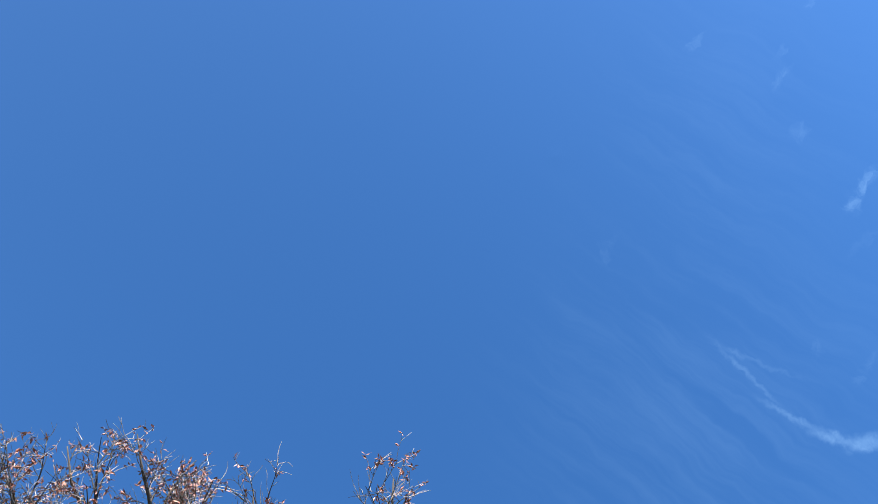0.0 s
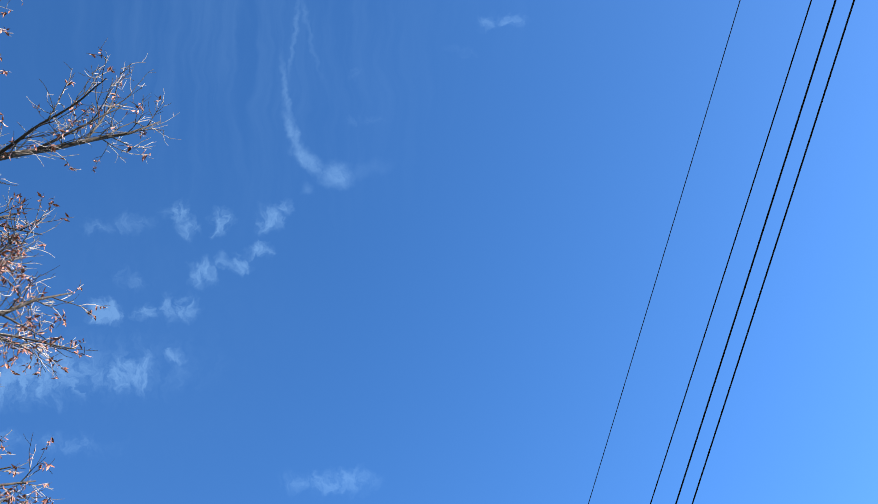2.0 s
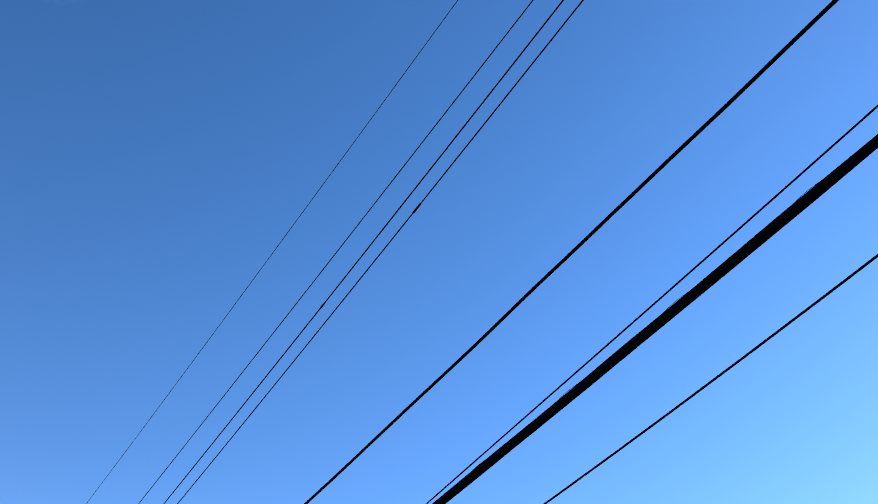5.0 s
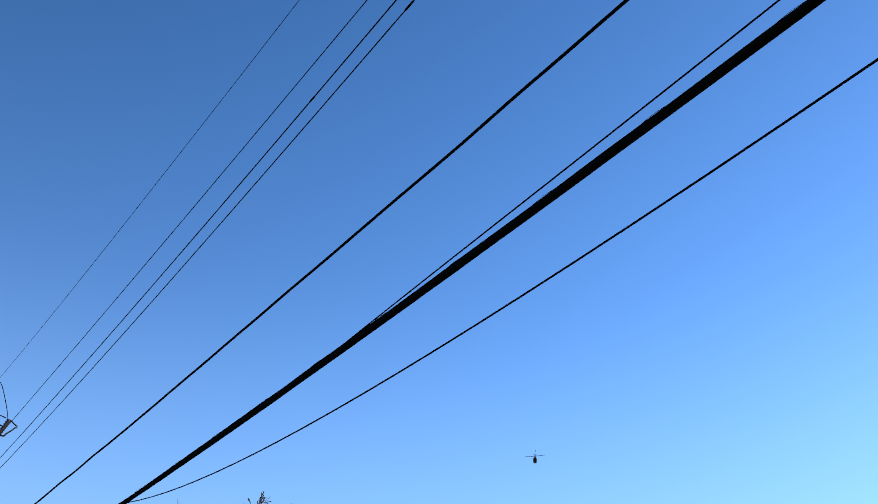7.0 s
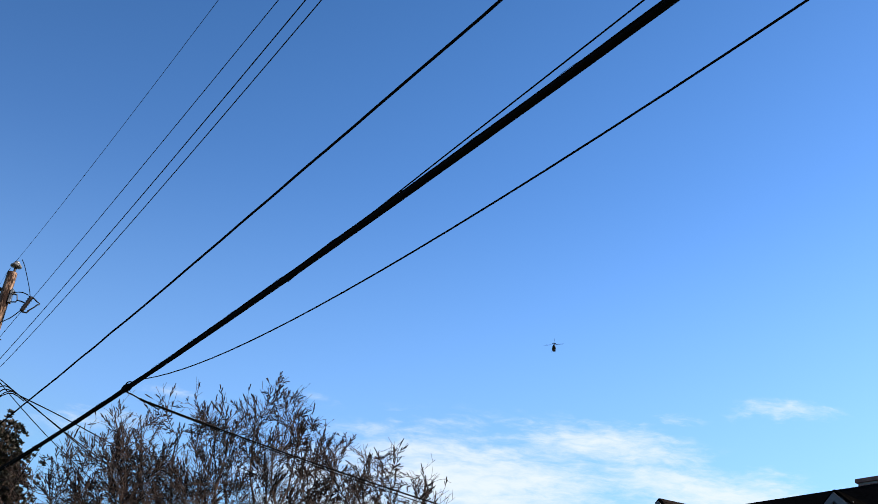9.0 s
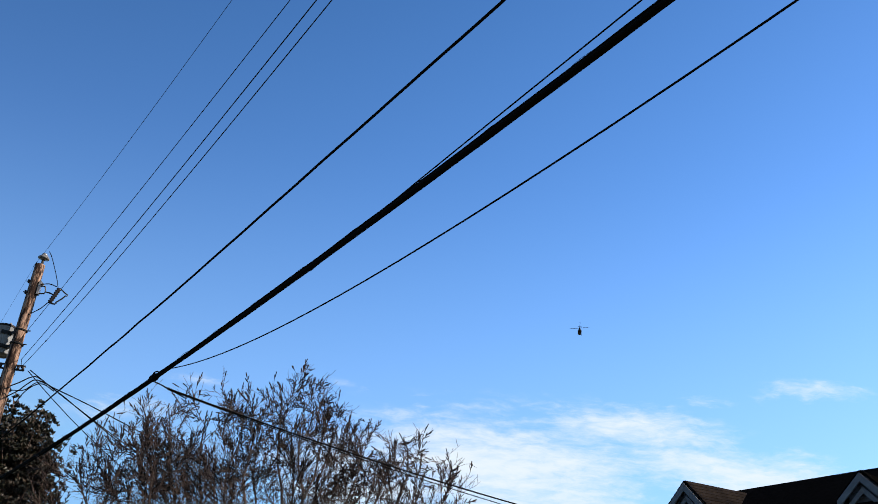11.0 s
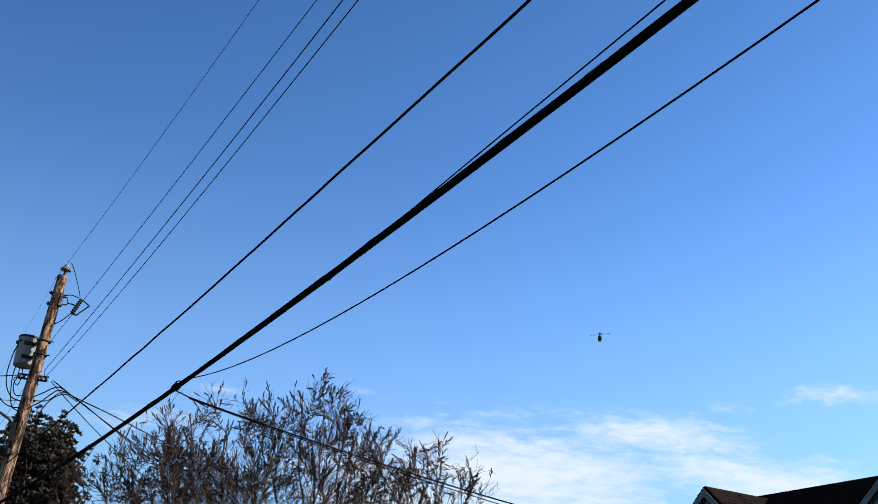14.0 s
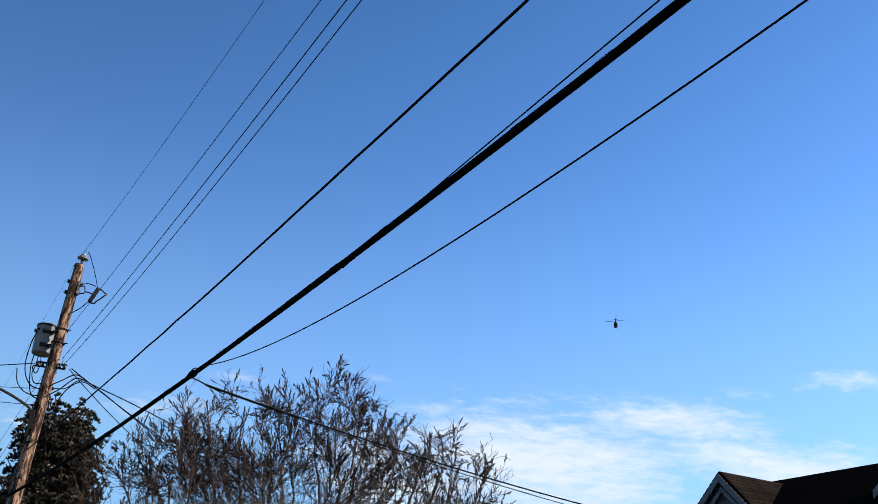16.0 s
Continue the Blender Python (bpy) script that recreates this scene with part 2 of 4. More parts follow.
STEEL = material("galvanised_steel", (0.30, 0.30, 0.30), (0.16, 0.155, 0.15), 0.5, 10, metal=0.7, bump=0.1)
DARK_STEEL = material("dark_hardware", (0.025, 0.024, 0.023), (0.045, 0.036, 0.03), 0.6, 14, metal=0.5, bump=0.2)
PORCELAIN = material("glazed_porcelain", (0.30, 0.295, 0.29), (0.12, 0.115, 0.115), 0.25, 9, bump=0.05)
BROWN_PORC = material("brown_glazed_porcelain", (0.03, 0.02, 0.017), (0.018, 0.013, 0.012), 0.25, 9, bump=0.05)
TANK = material("grey_tank_paint", (0.36, 0.365, 0.37), (0.25, 0.255, 0.255), 0.45, 4, bump=0.08)
SIDING = material("grey_painted_clapboard", (0.10, 0.093, 0.088), (0.075, 0.07, 0.066), 0.7, 7, (0.4, 0.4, 4), 0.2, vary=0.12)
TRIM = material("light_grey_trim_paint", (0.20, 0.188, 0.18), (0.15, 0.14, 0.134), 0.6, 7, bump=0.15)
# near-black base: the shade on the house's unlit slopes is put into the colour
SHINGLE = material("shade_dark_asphalt_shingle", (0.006, 0.0055, 0.0055), (0.003, 0.003, 0.003), 1.0, 14, bump=0.5, fine=120, vary=0.3, spec=0.0)
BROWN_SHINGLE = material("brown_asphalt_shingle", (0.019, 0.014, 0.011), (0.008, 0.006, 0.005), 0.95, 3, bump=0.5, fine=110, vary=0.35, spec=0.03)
BRICK = material("chimney_brick", (0.34, 0.17, 0.12), (0.22, 0.10, 0.07), 0.85, 9, bump=0.4, vary=0.2)
MORTAR = material("mortar", (0.33, 0.30, 0.27), (0.25, 0.23, 0.21), 0.9, 12)
GRASS = material("winter_grass", (0.055, 0.06, 0.025), (0.085, 0.075, 0.04), 0.95, 0.6, bump=0.6, fine=30)
HELI_PAINT = material("dark_olive_paint", (0.012, 0.012, 0.010), (0.008, 0.008, 0.007), 0.45, 1.5, bump=0.05)
HELI_LIGHT = material("pale_grey_paint", (0.42, 0.42, 0.42), (0.34, 0.34, 0.34), 0.4, 1.5, bump=0.05)
CANOPY = material("dark_canopy_glass", (0.02, 0.025, 0.03), (0.03, 0.035, 0.04), 0.08, 1.0, bump=0.0)


# ---- mesh helpers ----
class Shape:
    """Collects faces of one mesh."""

    def __init__(self):
        self.v, self.f = [], []

    def add(self, verts, faces):
        o = len(self.v)
        self.v += [tuple(p) for p in verts]
        self.f += [tuple(i + o for i in q) for q in faces]
        return self

    def box(self, size, m=Matrix()):
        sx, sy, sz = (s / 2 for s in size)
        c = [m @ Vector((x, y, z)) for x in (-sx, sx) for y in (-sy, sy) for z in (-sz, sz)]
        return self.add(c, [(0, 1, 3, 2), (4, 6, 7, 5), (0, 4, 5, 1), (2, 3, 7, 6), (0, 2, 6, 4), (1, 5, 7, 3)])

    def tube(self, pts, radii, sides=6, cap=True, spin=0.0):
        pts = [Vector(p) for p in pts]
        if isinstance(radii, (int, float)):
            radii = [radii] * len(pts)
        n = len(pts)
        verts, faces = [], []
        ref = None
        for i, p in enumerate(pts):
            d = (pts[min(i + 1, n - 1)] - pts[max(i - 1, 0)])
            d = d.normalized() if d.length > 1e-9 else Vector((0, 0, 1))
            if ref is None:
                ref = d.orthogonal().normalized()
            ref = (ref - d * ref.dot(d))
            ref = ref.normalized() if ref.length > 1e-6 else d.orthogonal().normalized()
            side = d.cross(ref)
            for k in range(sides):
                a = 2 * math.pi * k / sides + spin * i
                verts.append(p + (ref * math.cos(a) + side * math.sin(a)) * radii[i])
        for i in range(n - 1):
            for k in range(sides):
                a, b = i * sides + k, i * sides + (k + 1) % sides
                faces.append((a, b, b + sides, a + sides))
        if cap:
            faces.append(tuple(reversed(range(sides))))
            faces.append(tuple(range((n - 1) * sides, n * sides)))
        return self.add(verts, faces)

    def lathe(self, profile, m=Matrix(), sides=20):
        """Turns (radius, height) pairs round z."""
        verts = [m @ Vector((r * math.cos(2 * math.pi * k / sides), r * math.sin(2 * math.pi * k / sides), h)) for r, h in profile for k in range(sides)]
        faces = []
        for i in range(len(profile) - 1):
            for k in range(sides):
                a, b = i * sides + k, i * sides + (k + 1) % sides
                faces.append((a, b, b + sides, a + sides))
        faces.append(tuple(reversed(range(sides))))
        faces.append(tuple(range((len(profile) - 1) * sides, len(profile) * sides)))
        return self.add(verts, faces)

    def mesh(self, name, mat, smooth=False):
        me = bpy.data.meshes.new(name)
        me.from_pydata(self.v, [], self.f)
        me.materials.append(mat)
        if smooth:
            me.polygons.foreach_set("use_smooth", [True] * len(me.polygons))
        me.update()
        return me


def part(name, shape, mat, parent=None, label="", smooth=False, kind="", at=None):
    ob = new(name, shape.mesh(name, mat, smooth) if isinstance(shape, Shape) else shape)
    if at is not None:
        ob.matrix_basis = at
    if parent:
        ob.parent = parent
    return tagged(ob, label=label, kind=kind)


def thing(name, label, category, at=Matrix(), group="", kind=""):
    ob = new(name)
    ob.empty_display_size = 0.2
    ob.matrix_basis = at
    return tagged(ob, label, category, group, kind)


def spline(ctrl, n):
    """A smooth line of n points through the control points."""
    c = [Vector(p) for p in ctrl]
    c = [c[0] * 2 - c[1], *c, c[-1] * 2 - c[-2]]
    out = []
    for i in range(n):
        u = i / (n - 1) * (len(c) - 3)
        k = min(int(u), len(c) - 4)
        t = u - k
        a, b, d, e = c[k:k + 4]
        out.append(0.5 * (2 * b + (d - a) * t + (2 * a - 5 * b + 4 * d - e) * t * t + (3 * b - a - 3 * d + e) * t ** 3))
    return out


# ---- ground ----
def ground():
    s, rings = Shape(), [0, 5, 10, 20, 40, 80, 160, 400, 1200, 4000]
    verts, faces = [], []
    for r in rings:
        for k in range(48):
            a = 2 * math.pi * k / 48
            p = Vector((r * math.cos(a), r * math.sin(a), 0))
            p.z = 0.12 * noise.noise(p * 0.08) * min(1, r / 20) - 0.05
            verts.append(p)
    for i in range(len(rings) - 1):
        for k in range(48):
            a, b = i * 48 + k, i * 48 + (k + 1) % 48
            faces.append((a, b, b + 48, a + 48))
    tagged(part("ground", s.add(verts, faces), GRASS, smooth=True), "dull green and straw-coloured winter lawn", "ground", kind="structure")


ground()

# ---- utility pole ----
POLE = Vector((-8.05, 22.5, 0))
POLE_TOP = 11.3


def ring_pts(centre, radius, n, z=0):
    return [centre + Vector((radius * math.cos(2 * math.pi * k / n), radius * math.sin(2 * math.pi * k / n), z)) for k in range(n + 1)]


def pole_radius(z):
    return 0.175 - 0.0062 * z


def utility_pole():
    t = thing("utility_pole", "tall weathered brown wooden utility pole with black cables", "utility pole", Matrix.Translation(POLE) @ pose(0, 0, 9.35, 0, 2.75, 0) @ pose(0, 0, -9.35))
    s = Shape()
    zs = [i * 0.2825 for i in range(41)]
    zs[-1] = POLE_TOP
    sides = 20
    verts, faces = [], []
    for z in zs:
        for k in range(sides):
            a = 2 * math.pi * k / sides
            r = pole_radius(z) * (1 + 0.05 * noise.noise(Vector((math.cos(a) * 1.4, math.sin(a) * 1.4, z * 0.5))))
            verts.append((r * math.cos(a), r * math.sin(a), z))
    for i in range(len(zs) - 1):
        for k in range(sides):
            a, b = i * sides + k, i * sides + (k + 1) % sides
            faces.append((a, b, b + sides, a + sides))
    faces.append(tuple(range((len(zs) - 1) * sides, len(zs) * sides)))
    part("post", s.add(verts, faces), POLE_WOOD, t, smooth=True)
    # pin and mushroom insulator on the top
    part("insulator_pin", Shape().tube([(0.02, 0, POLE_TOP - 0.2), (0.03, 0, POLE_TOP + 0.16)], 0.028, 10), DARK_STEEL, t)
    part("pin_insulator", Shape().lathe([(0.045, 0), (0.118, 0.015), (0.122, 0.04), (0.085, 0.08), (0.05, 0.105), (0.06, 0.12), (0.04, 0.14), (0.02, 0.145)], pose(0.03, 0, POLE_TOP + 0.13)), PORCELAIN, t, "grey porcelain mushroom insulator", smooth=True)
    for z in (10.89, 10.64):
        b = Shape().tube([(-pole_radius(z) - 0.07, -0.02, z), (pole_radius(z) + 0.06, -0.02, z)], 0.012, 8)
        b.box((0.03, 0.07, 0.07), pose(-pole_radius(z) - 0.02, -0.02, z)).box((0.03, 0.07, 0.07), pose(pole_radius(z) + 0.02, -0.02, z))
        part("through_bolt", b, DARK_STEEL, t)
    part("mounting_plate", Shape().box((0.05, 0.09, 0.30), pose(0.135, -0.04, 10.76)).box((0.09, 0.06, 0.05), pose(0.16, -0.04, 10.84)), PORCELAIN, t, "pale mounting plate on the post")
    for z in (9.79, 9.49):
        part("band", Shape().tube(ring_pts(Vector((0, 0, z)), pole_radius(z) + 0.012, 18), 0.018, 6, cap=False).tube([(pole_radius(z), -0.03, z), (pole_radius(z) + 0.10, -0.05, z)], 0.013, 6), DARK_STEEL, t)
    part("ground_wire", Shape().tube([(0.03 + 0.01 * math.sin(i * 1.3), -pole_radius(i * 0.5) - 0.012, i * 0.5) for i in range(19)], 0.008, 5), WIRE, t)
    # spool racks for the secondary wires
    for dx in (-1, 1):
        s = Shape().box((0.20, 0.035, 0.035), pose(dx * 0.22, -0.02, 9.03)).box((0.18, 0.03, 0.03), pose(dx * 0.21, -0.02, 8.94))
        part("secondary_rack", s, DARK_STEEL, t)
        for k in range(2):
            part("spool_insulator", Shape().lathe([(0.025, -0.04), (0.038, -0.036), (0.026, 0), (0.038, 0.036), (0.025, 0.04)], pose(dx * (0.18 + 0.10 * k), -0.03, 8.985), 12), BROWN_PORC, t, smooth=True)
    for z in (7.36, 6.62):
        part("cable_bracket", Shape().box((0.12, 0.22, 0.06), pose(0.02, -0.14, z)).tube([(0.02, -0.26, z - 0.06), (0.02, -0.26, z + 0.06)], 0.03, 8), DARK_STEEL, t)
    return t


def fuse_cutout():
    t = thing("fuse_cutout", "open fuse cutout with brown insulator on steel bracket", "fuse cutout", Matrix.Translation(POLE))
    part("bracket", Shape().tube([(0.19, -0.05, 10.80), (0.33, -0.08, 10.78), (0.36, -0.08, 10.66), (0.46, -0.09, 10.64), (0.55, -0.1, 10.60)], 0.015, 6).tube([(0.19, -0.05, 10.62), (0.34, -0.08, 10.62), (0.36, -0.08, 10.68)], 0.014, 6), DARK_STEEL, t)
    a, b = Vector((0.64, -0.1, 10.76)), Vector((0.50, -0.1, 10.42))
    body = Shape().tube([a.lerp(b, i / 14) for i in range(15)], [0.026 if i in (0, 14) else (0.056 if i % 2 else 0.036) for i in range(15)], 12)
    part("insulator", body, BROWN_PORC, t, smooth=True)
    part("fuse_tube", Shape().tube([(0.81, -0.12, 10.60), (0.75, -0.12, 10.53), (0.63, -0.12, 10.42)], 0.015, 8), DARK_STEEL, t)
    part("upper_contact", Shape().tube([a, (0.70, -0.11, 10.72), (0.80, -0.12, 10.64), (0.84, -0.12, 10.62), (0.83, -0.12, 10.58)], 0.014, 6), DARK_STEEL, t)
    part("lower_hinge", Shape().tube([b, (0.54, -0.12, 10.40), (0.62, -0.12, 10.39), (0.65, -0.12, 10.43)], 0.017, 6), DARK_STEEL, t)
    return t


def jumper(name, label, pts, r=0.012, mat=None):
    tagged(part(name, Shape().tube(spline(pts, 8 * len(pts)), r, 6), mat or BLACK_CABLE, smooth=True), label, "cable", "jumper wires on the pole")


def transformer():
    c = POLE + Vector((-0.42, 0.36, 9.34))
    t = thing("pole_transformer", "light grey cylindrical transformer can hung on the pole", "transformer", Matrix.Translation(c))
    part("tank", Shape().lathe([(0.15, 0.02), (0.195, 0.0), (0.208, 0.03), (0.208, 0.58), (0.214, 0.585), (0.214, 0.61), (0.205, 0.62)], sides=32), TANK, t, smooth=True)
    part("lid", Shape().lathe([(0.216, 0.595), (0.222, 0.62), (0.212, 0.645), (0.13, 0.665), (0.04, 0.67)], sides=32), DARK_STEEL, t, "dark domed lid", smooth=True)
    for z in (0.15, 0.45):
        part("hanger_bracket", Shape().box((0.30, 0.05, 0.06), pose(0.27, -0.22, z, 0, 0, -42)).box((0.24, 0.03, 0.075), pose(0.11, -0.185, z, 0, 0, 31)), DARK_STEEL, t)
    for k in range(3):
        a = radians(185 + 28 * k)
        part("low_voltage_bushing", Shape().tube([(0.20 * math.cos(a), 0.20 * math.sin(a), 0.50), (0.25 * math.cos(a), 0.25 * math.sin(a), 0.50)], [0.03, 0.018], 10), BROWN_PORC, t)
    part("high_voltage_bushing", Shape().tube([(0.05, 0.08, 0.66 + 0.02 * i) for i in range(6)], [0.035, 0.045, 0.03, 0.04, 0.028, 0.015], 12), PORCELAIN, t)


def lamp_arm():
    t = thing("street_lamp_arm", "dark curved steel lamp arm bracketed to the pole", "lamp arm", Matrix.Translation(POLE))
    part("arm", Shape().tube(spline([(-0.10, -0.08, 7.72), (-0.16, -0.12, 7.95), (-0.40, -0.25, 8.12), (-1.0, -0.5, 8.35), (-2.1, -0.9, 8.6)], 28), 0.028, 10), DARK_STEEL, t, smooth=True)
    part("arm_bracket", Shape().box((0.10, 0.14, 0.30), pose(-0.13, -0.08, 7.74)).box((0.16, 0.09, 0.09), pose(-0.17, -0.11, 7.94)), DARK_STEEL, t)
    part("lamp_head", Shape().tube([(-2.05, -0.88, 8.6), (-2.2, -0.94, 8.63), (-2.5, -1.06, 8.64), (-2.65, -1.12, 8.62)], [0.06, 0.11, 0.12, 0.05], 12), STEEL, t, smooth=True)


utility_pole()
fuse_cutout()
transformer()
lamp_arm()

# ---- overhead wires: plan direction and distance, height over the eye, slope, sag ----
EYE = 1.6


def wire_point(w, s):
    az, dist, h, b, k, lift, end = w
    a = radians(az)
    z = EYE + h + b * s + k * s * s + (lift * (s / end) ** 5 if s > 0 else 0)
    return Vector((dist * math.cos(a) + s * math.sin(a), -dist * math.sin(a) + s * math.cos(a), z))


WIRES = {
    "top": (-27.69, 3.270, 9.232, -0.0134, 0.00087, 0.20, 23.60),
    "second": (-27.15, 3.120, 7.550, -0.0052, 0.00089, 0.00, 23.65),
    "third": (-26.21, 2.880, 6.683, 0.0047, 0.00141, 0.00, 23.70),
    "fourth": (-25.95, 2.830, 6.346, 0.0091, 0.00144, 0.10, 23.70),
    "upper_cable": (-27.80, 3.250, 4.801, 0.0061, 0.00113, 0.00, 23.65),
    "lash": (-26.08, 3.249, 4.068, 0.0012, 0.00256, -0.10, 8.80),
    "thick": (-28.40, 3.320, 3.922, -0.0193, 0.00205, 0.00, 23.60),
    "drop": (-25.01, 2.883, 2.993, 0.0065, 0.00644, 0.19, 12.55),
}


def wire_line(key, s0, s1, step=0.5):
    n = max(2, int((s1 - s0) / step))
    return [wire_point(WIRES[key], s0 + (s1 - s0) * i / n) for i in range(n + 1)]


def overhead(key, r, mat, label, s0=-34.0, name="overhead_wire", wob=0.0, sides=8):
    w = WIRES[key]
    pts = wire_line(key, s0, w[6], 0.25 if wob else 0.5)
    if wob:
        pts = [p + Vector((0.4 * noise.noise(p * 1.7), 0, noise.noise(p * 1.1 + Vector((9, 0, 0))))) * wob for p in pts]
    return tagged(part(name, Shape().tube(pts, r, sides), mat, smooth=True), label, "overhead wire", "wires along the pole line")


overhead("top", 0.0038, WIRE, "thin bare primary wire on the pole-top insulator")
overhead("second", 0.0050, WIRE, "thin dark secondary wire strung to the pole")
overhead("third", 0.0062, WIRE, "dark secondary wire strung to the pole")
overhead("fourth", 0.0056, WIRE, "dark secondary wire with a spliced joint")
overhead("upper_cable", 0.0115, BLACK_CABLE, "black telephone cable sagging towards the pole", wob=0.012, name="overhead_cable")
overhead("lash", 0.0052, BLACK_CABLE, "thin black cable joining the thick bundle", name="overhead_cable")
overhead("drop", 0.0055, BLACK_CABLE, "thin black service cable slung from the thick bundle", name="overhead_cable")


def thick_bundle():
    """Several cables laid round a messenger strand and lashed with fine wire."""
    w = WIRES["thick"]
    t = thing("overhead_cable_bundle", "thick black lashed bundle of telephone cables", "overhead cable", group="wires along the pole line")
    core = [p - Vector((0, 0, 0.005)) for p in wire_line("thick", -34, w[6], 0.12)]
    side = Vector((math.cos(radians(w[0])), -math.sin(radians(w[0])), 0))
    up = Vector((0, 0, 1))
    for k, (r, off) in enumerate(((0.0185, 0.009), (0.0150, 0.013), (0.0120, 0.016), (0.0070, 0.022))):
        pts = []
        for i, p in enumerate(core):
            a = 2 * math.pi * k / 4 + 0.35 * noise.noise(p * 0.5) * 3 + i * 0.012
            pts.append(p + (side * math.cos(a) + up * math.sin(a)) * (off + 0.003 * noise.noise(p * 1.9 + Vector((k, 0, 0)))))
        part("cable", Shape().tube(pts, r, 8), BLACK_CABLE, t, smooth=True)
    fine = wire_line("thick", -12, w[6], 0.03)
    part("lashing_wire", Shape().tube([p + (side * math.cos(i * 0.20) + up * math.sin(i * 0.20)) * 0.0275 for i, p in enumerate(fine)], 0.0016, 3), WIRE, t)
    return t


thick_bundle()

# splices and clamps
def splice(key, s, length, r, label):
    a = [wire_point(WIRES[key], s + length * (i / 6 - 0.5)) for i in range(7)]
    tagged(part("wire_splice", Shape().tube(a, [r * q for q in (0.6, 1, 1, 1.05, 1, 1, 0.6)], 8), BLACK_CABLE, smooth=True), label, "wire splice", "splices on the wires")


splice("fourth", 5.96, 0.14, 0.010, "dark sleeve splice on the thin wire")
splice("third", 7.84, 0.11, 0.009, "short dark sleeve splice on the wire")
splice("fourth", 21.27, 0.12, 0.010, "short dark sleeve splice on the wire")

CLAMP = wire_point(WIRES["thick"], 11.96)


def span_clamp():
    t = thing("span_clamp", "pale metal span clamp with a cable loop on the bundle", "cable clamp", Matrix.Translation(CLAMP))
    d = (wire_point(WIRES["thick"], 12.5) - wire_point(WIRES["thick"], 11.5)).normalized()
    part("clamp_body", Shape().tube([d * -0.10, d * -0.05, d * 0.05, d * 0.10], [0.03, 0.042, 0.042, 0.03], 8), BLACK_CABLE, t)
    part("hook", Shape().tube(spline([(0.0, -0.01, 0.03), (0.02, -0.03, -0.05), (0.07, 0.02, -0.06), (0.14, 0.12, -0.07)], 16), 0.008, 6), WIRE, t)
    part("cable_loop", Shape().tube(spline([d * 0.14 + Vector((0, 0, 0.02)), (-0.03, 0.04, 0.04), (0.0, -0.02, 0.055), (0.05, -0.09, 0.045), d * -0.20], 26), 0.007, 6), BLACK_CABLE, t, smooth=True)
    part("wedge_clamp", Shape().tube([(0.14, 0.12, -0.065), (0.32, 0.34, -0.10)], [0.010, 0.007], 6), WIRE, t)


span_clamp()


def slung(name, label, a, b, sag, r, n=24, mat=None):
    a, b = Vector(a), Vector(b)
    pts = [a.lerp(b, i / n) - Vector((0, 0, 4 * sag * (i / n) * (1 - i / n))) for i in range(n + 1)]
    return tagged(part(name, Shape().tube(pts, r, 6), mat or BLACK_CABLE, smooth=True), label, "service wire", "service drops")


def at_pole(x, y, z):
    return POLE + Vector((x, y, z))


HOUSE_END = Vector((4.9, 19.3, 5.80))
slung("service_wire", "black service drop from the clamp to the house", CLAMP + Vector((0.14, 0.12, -0.07)), HOUSE_END, 0.14, 0.010)
slung("service_wire", "thin black service drop from the clamp to the house", CLAMP + Vector((0.14, 0.12, -0.08)), HOUSE_END + Vector((0, 0, -0.12)), 0.13, 0.006)
for a, b, sag, r in (((0.40, 0.0, 8.96), (5.0, 1.6, 6.5), 0.10, 0.011), ((0.36, 0.0, 8.94), (4.2, 1.2, 6.3), 0.22, 0.009)):
    slung("service_wire", "dark twisted service drop leaving the pole", at_pole(*a), at_pole(*b), sag, r)
for a, b, sag, r in (((-0.30, -0.1, 8.99), (-6, -1.0, 8.2), 0.1, 0.010), ((-0.15, -0.1, 8.45), (-6, -1.2, 8.1), 0.05, 0.006), ((-0.15, -0.1, 8.1), (-6, -1.0, 8.0), 0.03, 0.006)):
    slung("service_wire", "dark service wire running off from the pole", at_pole(*a), at_pole(*b), sag, r)
# the line runs on past the pole
far = Vector((-math.sin(radians(27)), math.cos(radians(27)), 0))
for z, r, dx in ((11.35, 0.0022, 0.0), (9.45, 0.0045, 0.1), (8.86, 0.005, 0.12), (8.53, 0.005, 0.12), (7.34, 0.011, 0.02), (6.58, 0.02, 0.02)):
    slung("overhead_wire", "dark wire running on beyond the pole", at_pole(dx, 0, z), at_pole(dx, 0, z) + far * 38, 0.7, r, mat=WIRE)
slung("service_wire", "thin wire slung down behind the cable bundle", wire_point(WIRES["thick"], 15.2), wire_point(WIRES["thick"], 15.2) + Vector((-4.2, 9.5, -0.6)), 0.05, 0.004)

# drip loops and jumpers on the pole
jumper("jumper_wire", "thin jumper from primary wire to fuse cutout", [at_pole(0.25, -0.10, 11.58), at_pole(0.33, -0.10, 11.45), at_pole(0.46, -0.10, 11.16), at_pole(0.56, -0.10, 10.91), at_pole(0.61, -0.10, 10.75)], 0.009)
jumper("jumper_wire", "black jumper from post to fuse cutout", [at_pole(0.23, -0.10, 10.81), at_pole(0.41, -0.10, 10.84), at_pole(0.57, -0.10, 10.79)], 0.01)
jumper("jumper_wire", "black jumper from fuse cutout to the post", [at_pole(0.48, -0.10, 10.43), at_pole(0.34, -0.10, 10.27), at_pole(0.18, -0.10, 10.15)], 0.01)
